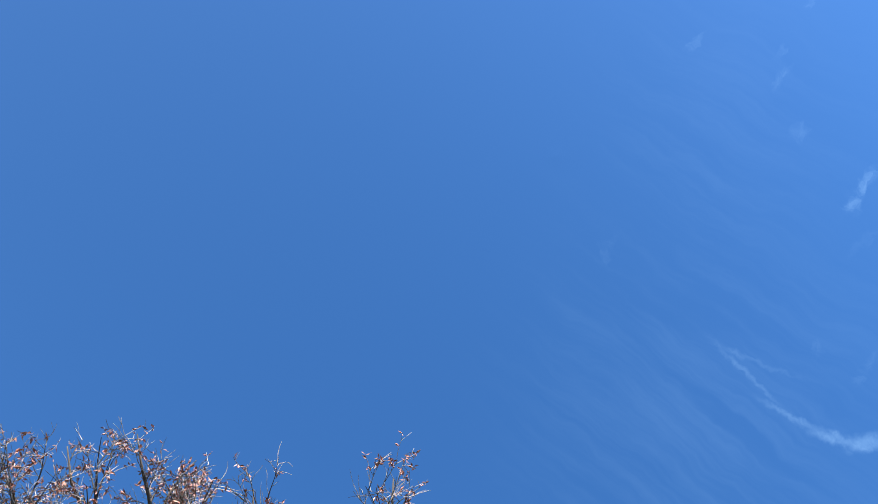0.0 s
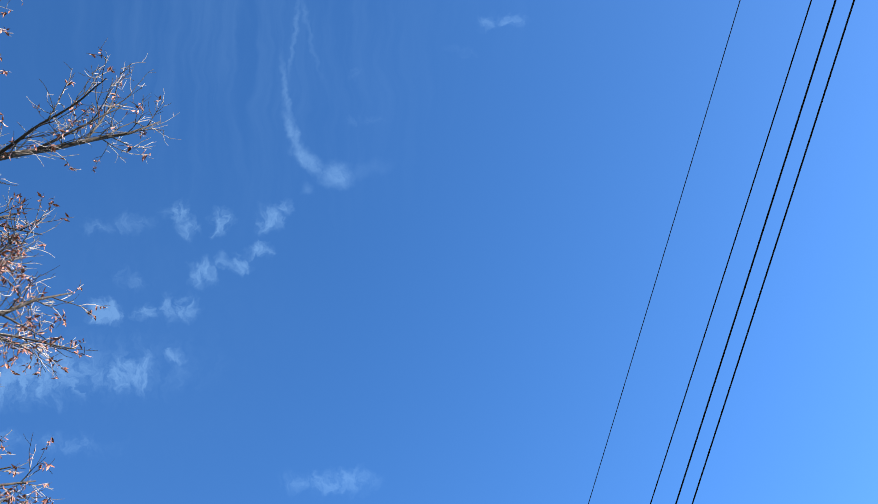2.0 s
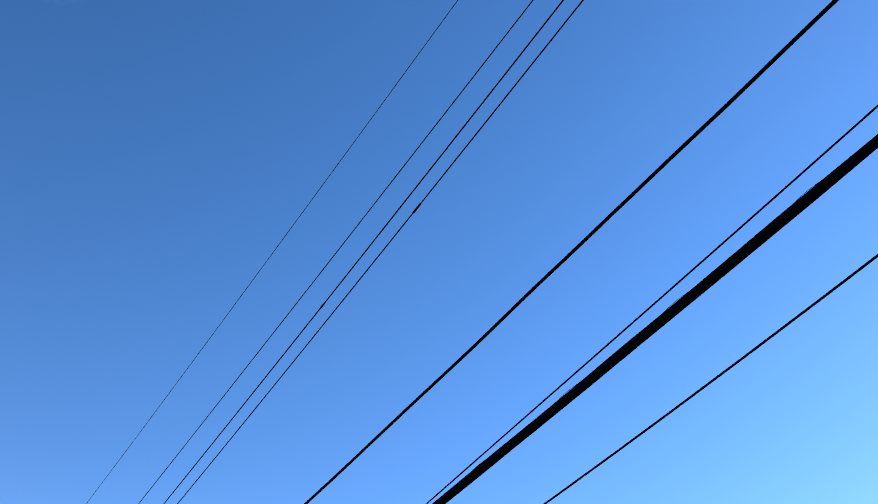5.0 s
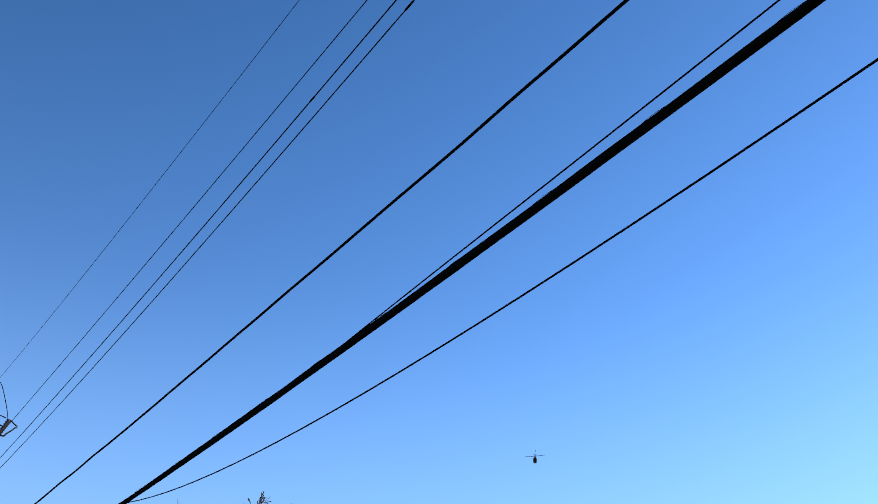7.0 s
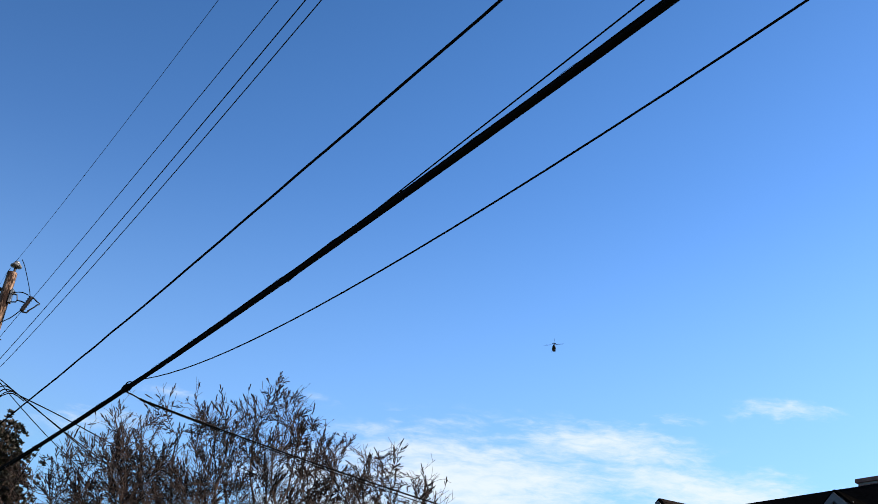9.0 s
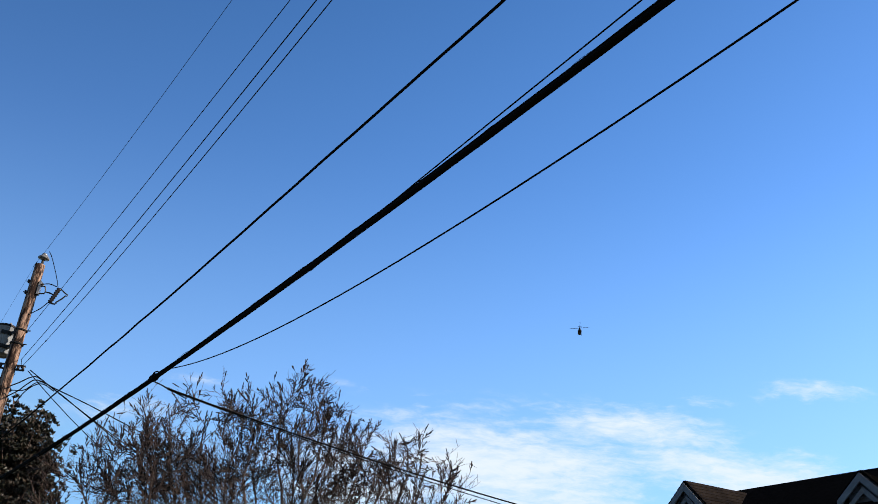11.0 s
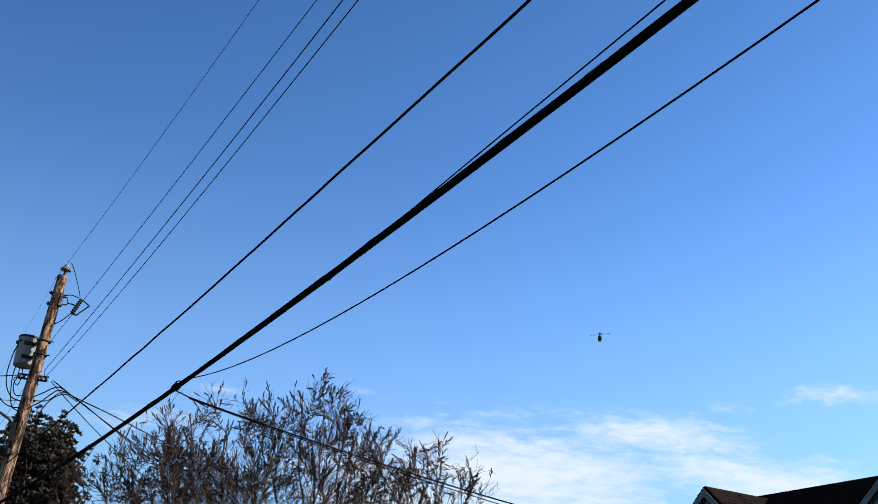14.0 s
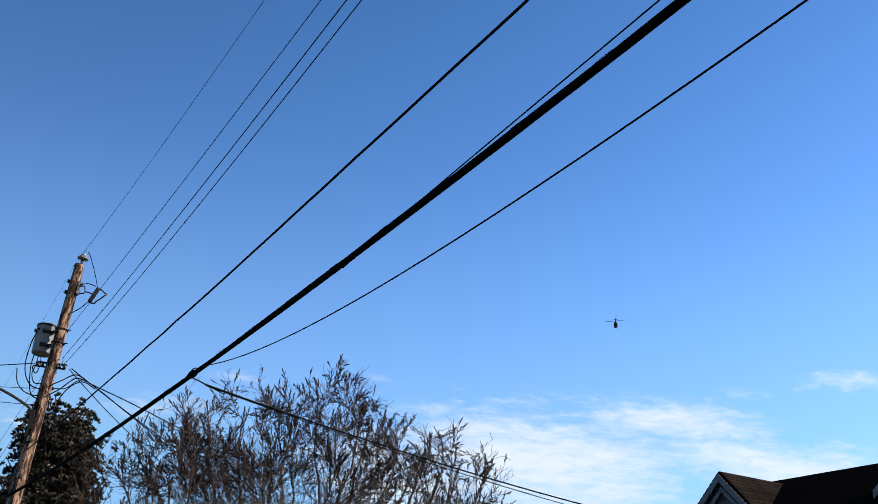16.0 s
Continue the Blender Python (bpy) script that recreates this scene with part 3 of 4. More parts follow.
jumper("drip_loop", "black drip loop hanging below the transformer", [at_pole(-0.56, 0.20, 9.80), at_pole(-0.60, 0.14, 9.49), at_pole(-0.60, 0.07, 9.07), at_pole(-0.51, 0.01, 8.75), at_pole(-0.33, -0.06, 8.52), at_pole(-0.09, -0.12, 8.43)], 0.012)
jumper("drip_loop", "black drip loop hanging below the transformer", [at_pole(-0.54, 0.30, 9.32), at_pole(-0.52, 0.20, 9.04), at_pole(-0.43, 0.09, 8.64), at_pole(-0.30, -0.02, 8.34), at_pole(-0.11, -0.12, 8.22)], 0.012)
jumper("drip_loop", "black drip loop hanging below the transformer", [at_pole(-0.45, 0.30, 9.29), at_pole(-0.42, 0.20, 9.05), at_pole(-0.42, 0.09, 8.83), at_pole(-0.30, -0.02, 8.60), at_pole(-0.11, -0.12, 8.55)], 0.011)
jumper("drip_loop", "black drip loop to the secondary rack", [at_pole(-0.36, 0.20, 9.26), at_pole(-0.31, 0.14, 9.04), at_pole(-0.34, 0.08, 8.83), at_pole(-0.41, 0.01, 8.94), at_pole(-0.29, -0.05, 8.99)], 0.01)
jumper("drip_loop", "black loop of cable hanging beside the pole", [at_pole(-0.66, -0.15, 8.84), at_pole(-0.59, -0.15, 8.55), at_pole(-0.42, -0.15, 8.36), at_pole(-0.23, -0.15, 8.29), at_pole(-0.08, -0.15, 8.29)], 0.011)
jumper("drip_loop", "black drip loop between post and service drop", [at_pole(0.12, -0.14, 8.54), at_pole(0.29, -0.07, 8.67), at_pole(0.43, -0.00, 8.80), at_pole(0.56, 0.06, 8.84), at_pole(0.80, 0.13, 8.71), at_pole(1.13, 0.20, 8.52)], 0.012)
jumper("drip_loop", "black drip loop between post and service drop", [at_pole(0.11, -0.14, 8.32), at_pole(0.29, -0.07, 8.49), at_pole(0.42, -0.00, 8.67), at_pole(0.57, 0.06, 8.78), at_pole(0.92, 0.13, 8.66), at_pole(1.28, 0.20, 8.54)], 0.012)
jumper("drip_loop", "black drip loop between post and service drop", [at_pole(0.31, -0.14, 8.21), at_pole(0.41, -0.07, 8.46), at_pole(0.54, 0.01, 8.64), at_pole(0.70, 0.08, 8.71), at_pole(0.93, 0.15, 8.60)], 0.011)
jumper("drip_loop", "black drip loop between post and service drop", [at_pole(0.14, -0.14, 8.46), at_pole(0.39, -0.06, 8.51), at_pole(0.56, 0.02, 8.70), at_pole(0.70, 0.10, 8.77)], 0.01)
for key in ("third", "fourth"):
    end = wire_point(WIRES[key], WIRES[key][6])
    jumper("jumper_wire", "dark dead-end tie from wire to rack", [end, end.lerp(at_pole(0.22, -0.03, 8.98), 0.5), at_pole(0.22, -0.03, 8.98)], 0.007, WIRE)
jumper("service_wire", "black service drop sloping down from the pole", [at_pole(0.80, 0.13, 8.71), at_pole(1.13, 0.20, 8.52), at_pole(1.37, 0.60, 8.40), at_pole(1.74, 1.20, 8.22), at_pole(2.18, 2.00, 8.01)], 0.011)
jumper("service_wire", "black service drop sloping down from the pole", [at_pole(0.92, 0.13, 8.66), at_pole(1.28, 0.20, 8.54), at_pole(1.58, 0.60, 8.50), at_pole(2.06, 1.20, 8.41), at_pole(2.71, 2.00, 8.28)], 0.011)

# ---- house ----
RIDGE = Vector((6.63, 21.8, 0))
RIDGE_Z, EAVE_Z, DEPTH = 7.38, 4.62, 4.6
ALONG, OUT = Vector((0.62, -0.78, 0)).normalized(), Vector((-0.78, -0.62, 0)).normalized()
HOUSE = Matrix.Translation(RIDGE) @ Matrix((ALONG, OUT, (0, 0, 1))).transposed().to_4x4()  # x along the ridge, y out of the front, z up


def slab(quad, thick):
    """A board from four corners, given thickness along its normal."""
    q = [Vector(p) for p in quad]
    n = (q[1] - q[0]).cross(q[3] - q[0]).normalized() * thick
    v = q + [p - n for p in q]
    return v, [(0, 1, 2, 3), (7, 6, 5, 4), (0, 4, 5, 1), (1, 5, 6, 2), (2, 6, 7, 3), (3, 7, 4, 0)]


def courses(parent, eave, ridge, xdir, length, mat, rows):
    """Overlapping shingle courses up a slope from the eave line to the ridge line."""
    eave, ridge = Vector(eave), Vector(ridge)
    up = (ridge - eave) / rows
    n = Vector(xdir).cross(up).normalized()
    if n.z < 0:
        n = -n
    me = None
    for i in range(rows):
        a = eave + up * i
        if me is None:
            q = [n * 0.016, Vector(xdir) * length + n * 0.016, Vector(xdir) * length + up * 1.1 + n * 0.004, up * 1.1 + n * 0.004]
            me = Shape().add(*slab(q, 0.012)).mesh("shingle_course", mat)
        part("shingle_course", me, mat, parent, at=Matrix.Translation(a))


def dormer(house, x, front, apex, half, drop, roof_mat, back, rise=0.0):
    """A small gabled dormer: x along the ridge, its front face front metres before the ridge; its own ridge climbs by rise towards the back."""
    t = part("dormer", Shape().add([(x - half, front, apex - drop), (x + half, front, apex - drop), (x, front, apex - 0.04), (x - half, front, apex - drop - 1.4), (x + half, front, apex - drop - 1.4), (x - half, back, apex - drop), (x + half, back, apex - drop), (x, back, apex - 0.04), (x - half, back, apex - drop - 1.4), (x + half, back, apex - drop - 1.4)],
                                   [(0, 1, 2), (3, 4, 1, 0), (5, 7, 6), (8, 5, 6, 9), (3, 0, 5, 8), (1, 4, 9, 6), (0, 2, 7, 5), (2, 1, 6, 7)]), SIDING, house)
    # lapped clapboards, narrowing towards the apex
    z = apex - drop - 0.35
    while z < apex - 0.16:
        w = half if z < apex - drop else half * (apex - 0.06 - z) / (drop - 0.06)
        w = max(w - 0.05, 0.02)
        part("clapboard", Shape().add([(x - w, front + 0.024, z), (x + w, front + 0.024, z), (x + w * 0.97, front + 0.006, z + 0.125), (x - w * 0.97, front + 0.006, z + 0.125), (x - w, front + 0.001, z), (x + w, front + 0.001, z), (x + w * 0.97, front + 0.001, z + 0.125), (x - w * 0.97, front + 0.001, z + 0.125)],
                                      [(0, 1, 2, 3), (7, 6, 5, 4), (0, 4, 5, 1), (1, 5, 6, 2), (2, 6, 7, 3), (3, 7, 4, 0)]), SIDING, t)
        z += 0.115
    slope = Vector((half, 0, drop)).normalized()
    for sgn in (-1, 1):
        d = Vector((-sgn * slope.x, 0, slope.z))
        nrm = Vector((sgn * slope.z, 0, slope.x))
        foot = Vector((x + sgn * (half + 0.12), 0, apex - drop - 0.12 * drop / half))
        top = Vector((x, 0, apex))
        # roof deck, then rake boards under its edge
        e0, e1 = foot + Vector((0, front + 0.13, 0)), foot + Vector((0, back, rise))
        r1, r0 = top + Vector((0, back, rise)), top + Vector((0, front + 0.13, 0))
        quad = [e0, e1, r1, r0] if sgn > 0 else [e1, e0, r0, r1]
        v, f = slab(quad, 0.025)
        roof = part("dormer_roof", Shape().add(v, f), roof_mat, t)
        length = front + 0.14 - back
        rows = 15
        up = (top - foot) / rows
        for i in range(rows):
            a = foot + up * i + Vector((0, back, rise))
            run = Vector((0, length, -rise))
            q = [nrm * 0.02, run + nrm * 0.02, run + up * 1.05 + nrm * 0.008, up * 1.05 + nrm * 0.008]
            part("shingle_course", Shape().add(*slab(q if sgn < 0 else q[::-1], 0.014)), roof_mat, roof, at=Matrix.Translation(a))
        for yy, wd, dz in ((front + 0.15, 0.16, 0.03), (front + 0.07, 0.12, 0.24)):
            a, b = foot - Vector((0, 0, dz)), top - Vector((0, 0, dz))
            quad = [a + Vector((0, yy, 0)), b + Vector((0, yy, 0)), b + Vector((0, yy, -wd * 0.9)), a + Vector((0, yy, -wd * 0.9))]
            part("rake_board", Shape().add(*slab(quad if sgn > 0 else quad[::-1], 0.03)), TRIM, t)


def house():
    h = thing("house", "dark-roofed grey clapboard house with gabled dormers", "house", HOUSE)
    x0, x1 = -0.35, 10.5
    d = DEPTH
    th = 0.2
    for nm, size, c in (("wall_front", (x1 - x0, th, EAVE_Z), ((x0 + x1) / 2, d - 0.35, EAVE_Z / 2)), ("wall_back", (x1 - x0, th, EAVE_Z), ((x0 + x1) / 2, -d + 0.35, EAVE_Z / 2))):
        part("wall", Shape().box(size, pose(*c)), SIDING, h)
    for xx in (x0 + 0.2, x1 - 0.2):
        g = [(xx, -d + 0.46, 0), (xx, d - 0.46, 0), (xx, d - 0.46, EAVE_Z - 0.05), (xx, 0, RIDGE_Z - 0.2), (xx, -d + 0.46, EAVE_Z - 0.05)]
        s = Shape().add(g + [(p[0] + 0.18, p[1], p[2]) for p in g], [(0, 1, 2, 3, 4), (9, 8, 7, 6, 5)] + [(i, i + 5, (i + 1) % 5 + 5, (i + 1) % 5) for i in range(5)])
        part("wall", s, SIDING, h)
    for sgn in (1, -1):
        q = [(x0, sgn * d, EAVE_Z), (x1, sgn * d, EAVE_Z), (x1, 0, RIDGE_Z), (x0, 0, RIDGE_Z)]
        roof = part("roof", Shape().add(*slab(q if sgn > 0 else q[::-1], 0.12)), SHINGLE, h, "asphalt shingle roof, shade put into its near-black colour")
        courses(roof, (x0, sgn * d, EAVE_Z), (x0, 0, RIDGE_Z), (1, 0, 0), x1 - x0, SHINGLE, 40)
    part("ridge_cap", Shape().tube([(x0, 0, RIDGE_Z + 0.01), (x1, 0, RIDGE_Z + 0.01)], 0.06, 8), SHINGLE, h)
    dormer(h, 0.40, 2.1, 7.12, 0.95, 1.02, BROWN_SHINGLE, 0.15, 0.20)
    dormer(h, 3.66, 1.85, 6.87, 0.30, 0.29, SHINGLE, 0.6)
    # brick chimney
    c = part("chimney", Shape().box((0.9, 0.6, 2.0), pose(3.42, -0.45, RIDGE_Z - 0.77)), MORTAR, h, "red brick chimney with corbelled brick top")
    for row in range(5):
        z = RIDGE_Z - 0.15 + row * 0.075
        for k in range(4):
            for yy in (-0.755, -0.145):
                part("brick", Shape().box((0.21, 0.03, 0.062), pose(3.42 - 0.34 + 0.225 * k + (0.03 if row % 2 else 0), yy, z)), BRICK, c)
        for k in range(2):
            for xx in (2.965, 3.875):
                part("brick", Shape().box((0.03, 0.21, 0.062), pose(xx, -0.58 + 0.25 * k + (0.03 if row % 2 else 0), z)), BRICK, c)
    part("chimney_cap", Shape().box((0.98, 0.68, 0.07), pose(3.42, -0.45, RIDGE_Z + 0.26)), BRICK, c)


house()

# ---- trees ----
def turned(d, angle, spin):
    """d bent by angle (degrees) to a side given by spin."""
    d = d.normalized()
    side = d.orthogonal().normalized()
    side.rotate(Matrix.Rotation(spin, 3, d))
    return (d * math.cos(radians(angle)) + side * math.sin(radians(angle))).normalized()


def wander(p, d, length, n, wob, lift, rng):
    pts = [Vector(p)]
    d = d.normalized()
    for _ in range(n):
        d = (d + Vector((rng.uniform(-1, 1), rng.uniform(-1, 1), rng.uniform(-1, 1))) * wob + Vector((0, 0, lift))).normalized()
        pts.append(pts[-1] + d * (length / n))
    return pts


def leaf(shape, p, d, size, rng, width=0.42):
    """A small folded leaf of four faces."""
    d = d.normalized()
    s = d.orthogonal().normalized()
    s.rotate(Matrix.Rotation(rng.uniform(0, 6.28), 3, d))
    n = d.cross(s)
    w = size * width
    a, b, c = p + d * size * 0.45 + s * w * 0.5 + n * w * 0.25, p + d * size * 0.45 - s * w * 0.5 + n * w * 0.25, p + d * size + n * size * rng.uniform(-0.2, 0.2)
    m = p + d * size * 0.5
    shape.add([p, a, c, b, m], [(0, 1, 4), (1, 2, 4), (2, 3, 4), (3, 0, 4)])


def along(pts, t):
    u = t * (len(pts) - 1)
    k = min(int(u), len(pts) - 2)
    return pts[k].lerp(pts[k + 1], u - k), (pts[k + 1] - pts[k]).normalized()


def leafy_limb(tree, ctrl, r0, rng, leaves=1.0, first=0.38):
    """A limb through its control points, with forks, side branches, twigs and a few clinging dead leaves."""
    line = spline(ctrl, 22)
    line = [p + Vector((noise.noise(p * 1.3), noise.noise(p * 1.3 + Vector((7, 0, 0))), noise.noise(p * 1.3 + Vector((0, 7, 0))))) * 0.10 for p in line]
    n = len(line)
    radii = [r0 * (1 - i / (n - 1)) ** 0.8 + 0.006 for i in range(n)]
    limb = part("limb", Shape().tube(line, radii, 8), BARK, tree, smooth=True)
    br, tw, lf = Shape(), Shape(), Shape()

    def twigs(b, count):
        for _ in range(count):
            u = 0.12 + 0.88 * rng.random()
            p2, d2 = along(b, min(u, 0.999))
            c = wander(p2, turned(d2, rng.uniform(28, 62), rng.uniform(0, 6.28)), 0.10 + 0.30 * rng.random() * (1.2 - 0.5 * u), 4, 0.30, 0.04, rng)
            tw.tube(c, [0.0044, 0.0038, 0.0033, 0.0028, 0.002], 3, cap=False)
            for _ in range(rng.randint(0, 2)):
                p3, d3 = along(c, rng.uniform(0.2, 0.95))
                e = wander(p3, turned(d3, rng.uniform(30, 65), rng.uniform(0, 6.28)), rng.uniform(0.05, 0.15), 2, 0.3, 0.05, rng)
                tw.tube(e, [0.0029, 0.0025, 0.0018], 3, cap=False)
            if rng.random() < 0.55 * leaves * clump:
                for _ in range(rng.randint(3, 8)):
                    p3 = along(c, rng.uniform(0.55, 0.999))[0]
                    leaf(lf, p3, Vector((rng.uniform(-0.7, 0.7), rng.uniform(-0.7, 0.7), rng.uniform(-1.3, 0.3))), rng.uniform(0.045, 0.085), rng, 0.36)

    total = sum((line[i + 1] - line[i]).length for i in range(n - 1))
    forks = [(line, 0.30, r0, total)]
    count = int(total * 1.25 * (1 - first) / 0.62)
    for j in range(count):
        t = first + (0.94 - first) * (j + rng.random()) / count
        p, d = along(line, t)
        length = 0.35 + total * (1 - t) * rng.uniform(0.30, 0.55)
        f = wander(p, (turned(d, rng.uniform(24, 42), rng.uniform(0, 6.28)) + Vector((0, 0, 0.08))).normalized(), length, 9, 0.10, 0.02, rng)
        rf = 0.005 + 0.0105 * length
        br.tube(f, [rf * (1 - 0.72 * i / 9) for i in range(10)], 6, cap=False)
        forks.append((f, 0.15, rf, length))
    for f, start, _, span in forks:
        clump = rng.choice((0.35, 0.7, 1.0, 1.7))
        for j in range(int(span * (1 - start) * 5.6)):
            t = start + (1 - start) * (j + rng.random()) / (span * (1 - start) * 5.6)
            p, d = along(f, min(t, 0.999))
            length = 0.12 + (0.20 + 0.36 * (1 - t)) * rng.uniform(0.5, 1.3)
            b = wander(p, (turned(d, rng.uniform(28, 55), rng.uniform(0, 6.28)) + Vector((0, 0, 0.1))).normalized(), length, 5, 0.20, 0.04, rng)
            rb = 0.0045 + 0.006 * length
            br.tube(b, [rb * (1 - 0.14 * i) for i in range(6)], 4, cap=False)
            twigs(b, int(2 + length * 10))
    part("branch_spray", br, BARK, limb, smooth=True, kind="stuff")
    part("twig_spray", tw, TWIG, limb, kind="stuff")
    part("leaf_spray", lf, DRY_LEAF, limb, "dry reddish-brown clinging leaves", kind="stuff")


def overhead_tree():
    rng = random.Random(11)
    base = Vector((-10.5, 0.8, 0))
    t = thing("tree", "bare grey-barked tree with clinging reddish-brown dead leaves", "tree", Matrix())
    trunk = spline([base + Vector((0, 0, -0.1)), base + Vector((0.1, 0.1, 4)), base + Vector((0.5, 0.1, 8)), base + Vector((0.8, -0.1, 12)), base + Vector((1.2, 0.2, 16))], 30)
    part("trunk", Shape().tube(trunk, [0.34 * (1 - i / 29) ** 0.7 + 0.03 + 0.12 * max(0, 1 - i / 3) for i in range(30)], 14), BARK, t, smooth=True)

    def fork(z):
        return along(trunk, z / 16)[0]

    for z, *tip in TREE_BOUGHS:
        foot, tip = fork(z), Vector(tip)
        span = (tip - foot).length
        leafy_limb(t, [foot, foot.lerp(tip, 0.4) + Vector((0, 0, 0.25)), foot.lerp(tip, 0.72) + Vector((0, 0, 0.12)), tip], 0.0105 * span, rng, rng.uniform(0.7, 1.2) if tip.z < 13 or tip.y < 2.5 else 0.3, 0.76 if tip.z > 13 and tip.y > 2.5 else 0.38)


# fork height on the trunk, then the tip of each bough
TREE_BOUGHS = [
    (6.5, -3.2, 2.97, 13.1), (5.0, -4.4, 4.15, 12.2), (8.0, -4.2, 1.5, 13.05), (8.5, -3.95, 0.75, 13.2), (8.5, -4.2, 0.15, 13.1),
    (4.5, -5.25, 5.5, 11.3), (4.5, -5.6, 4.9, 11.4), (9.0, -3.5, -0.8, 12.95), (9.0, -3.98, -2.18, 12.65), (8.5, -4.1, -2.9, 12.5),
    (7.0, -4.9, 1.95, 12.7), (7.0, -5.0, 2.6, 12.2), (7.5, -4.9, 0.9, 12.7), (6.0, -5.5, 3.3, 11.9), (8.5, -4.3, -1.2, 12.7),
    (8.0, -4.9, -0.4, 12.6), (8.0, -4.8, -1.9, 12.4), (7.5, -5.0, -3.2, 12.3), (7.0, -4.9, -4.6, 12.6), (10.5, -6.6, -1.1, 15.4),
    (6.5, -5.3, -0.9, 12.0), (6.5, -4.9, -2.7, 12.0), (5.5, -5.6, 4.1, 11.4),
    (5.5, -4.56, 3.21, 12.3), (5.0, -4.60, 3.55, 12.0), (5.0, -5.06, 3.26, 11.9), (4.5, -4.96, 3.68, 11.7), (8.0, -4.30, -4.80, 11.9),
    (8.5, -3.95, -4.00, 12.20), (9.0, -3.69, -3.45, 12.40), (9.0, -4.08, -2.86, 12.52), (8.0, -4.14, -4.52, 11.96),
]
overhead_tree()


def seed_spike(shape, p, d, length, r):
    pts = [p + d * length * k / 3 for k in range(4)]
    shape.tube(pts, [r * 0.8, r, r, r * 0.8], 5)


def winter_shrub():
    """A many-stemmed small tree whose bare tips carry dark upright seed heads."""
    rng = random.Random(5)
    base = Vector((-2.1, 17.6, 0))
    t = thing("shrub_tree", "bare many-stemmed shrub tree topped with dark seed heads", "tree", Matrix())
    for k, (az, top) in enumerate(STEMS):
        a, dist = radians(az), 17.3 + 0.7 * math.sin(k * 2.4)
        sparse = az > -2.2
        foot = Vector((dist * math.sin(a), dist * math.cos(a), 0))
        top = EYE + (top - EYE) * dist / 17.3 - 0.62
        root = base + (foot - base) * 0.16
        root.z = -0.1
        mid = base.lerp(foot, 0.6)
        mid.z = top * 0.5
        tip = Vector((foot.x, foot.y, top))
        out = (foot - base) * 0.05
        line = [p + Vector((noise.noise(p * 0.9), noise.noise(p * 0.9 + Vector((5, 0, 0))), 0)) * 0.40 for p in spline([root, mid, tip], 18)]
        stem = part("stem", Shape().tube(line, [0.045 * (1 - i / 17) ** 0.8 + 0.007 for i in range(18)], 7), SHRUB_BARK, t, smooth=True)
        tw, sd = Shape(), Shape()

        def plume(pts, n):
            """Short spikes set alternately along the end of a twig, one at its tip."""
            d = (pts[-1] - pts[-2]).normalized()
            side = d.cross(Vector((rng.uniform(-1, 1), rng.uniform(-1, 1), 0.2))).normalized()
            length = sum((pts[i + 1] - pts[i]).length for i in range(len(pts) - 1))
            for k in range(n):
                p = along(pts, 1 - min(0.9, 0.038 * k / max(length, 0.05)))[0]
                dd = (d + side * (0.62 if k % 2 else -0.62) * rng.uniform(0.6, 1.15) + Vector((0, 0, 0.15))).normalized() if k else d
                seed_spike(sd, p, dd, rng.uniform(0.05, 0.09), rng.uniform(0.0065, 0.009))

        twigs = 17 if sparse else 25
        for j in range(twigs):
            u = 0.50 + 0.50 * (j + rng.random()) / twigs
            p, d = along(line, min(u, 0.999))
            length = 0.40 + 1.5 * (1 - u) + 0.35 * rng.random()
            bd = (turned(d, rng.uniform(25, 50 + 70 * (1 - u)), rng.uniform(0, 6.28)) + out + Vector((0, 0, 0.05))).normalized()
            b = wander(p, bd, length, 6, 0.34, 0.03, rng)
            tw.tube(b, [0.0066 - 0.0006 * i for i in range(7)], 4, cap=False)
            if b[-1].z > top - 0.45:
                plume(b, rng.randint(5, 9))
            for q in range(12):
                p2, d2 = along(b, rng.uniform(0.12, 0.98))
                c = wander(p2, (turned(d2, rng.uniform(25, 75), rng.uniform(0, 6.28)) + Vector((0, 0, 0.06))).normalized(), rng.uniform(0.15, 0.42), 4, 0.26, 0.05, rng)
                tw.tube(c, [0.0038, 0.0034, 0.0031, 0.0028, 0.0025], 3, cap=False)
                if c[-1].z > top - 0.35 and rng.random() < 0.4:
                    plume(c, rng.randint(3, 7))
                for w in range(rng.randint(1, 3)):
                    p3, d3 = along(c, rng.uniform(0.2, 0.95))
                    e = wander(p3, turned(d3, rng.uniform(25, 65), rng.uniform(0, 6.28)), rng.uniform(0.07, 0.2), 2, 0.25, 0.08, rng)
                    tw.tube(e, [0.0033, 0.003, 0.0026], 3, cap=False)
                    if e[-1].z > top - 0.2 and rng.random() < 0.12:
                        plume(e, 2)
        plume(line, 9)
        for _ in range(3):
            p, d = along(line, rng.uniform(0.86, 0.999))
            c = wander(p, (turned(d, rng.uniform(5, 30), rng.uniform(0, 6.28)) + Vector((0, 0, 0.5))).normalized(), rng.uniform(0.25, 0.5), 5, 0.12, 0.1, rng)
            tw.tube(c, [0.006, 0.0055, 0.005, 0.0045, 0.004, 0.0035], 3, cap=False)
            plume(c, rng.randint(6, 10))
        part("twig_spray", tw, SHRUB_BARK, stem, kind="stuff")
        part("seed_spray", sd, SEED, stem, "dark upright dried seed heads", kind="stuff")


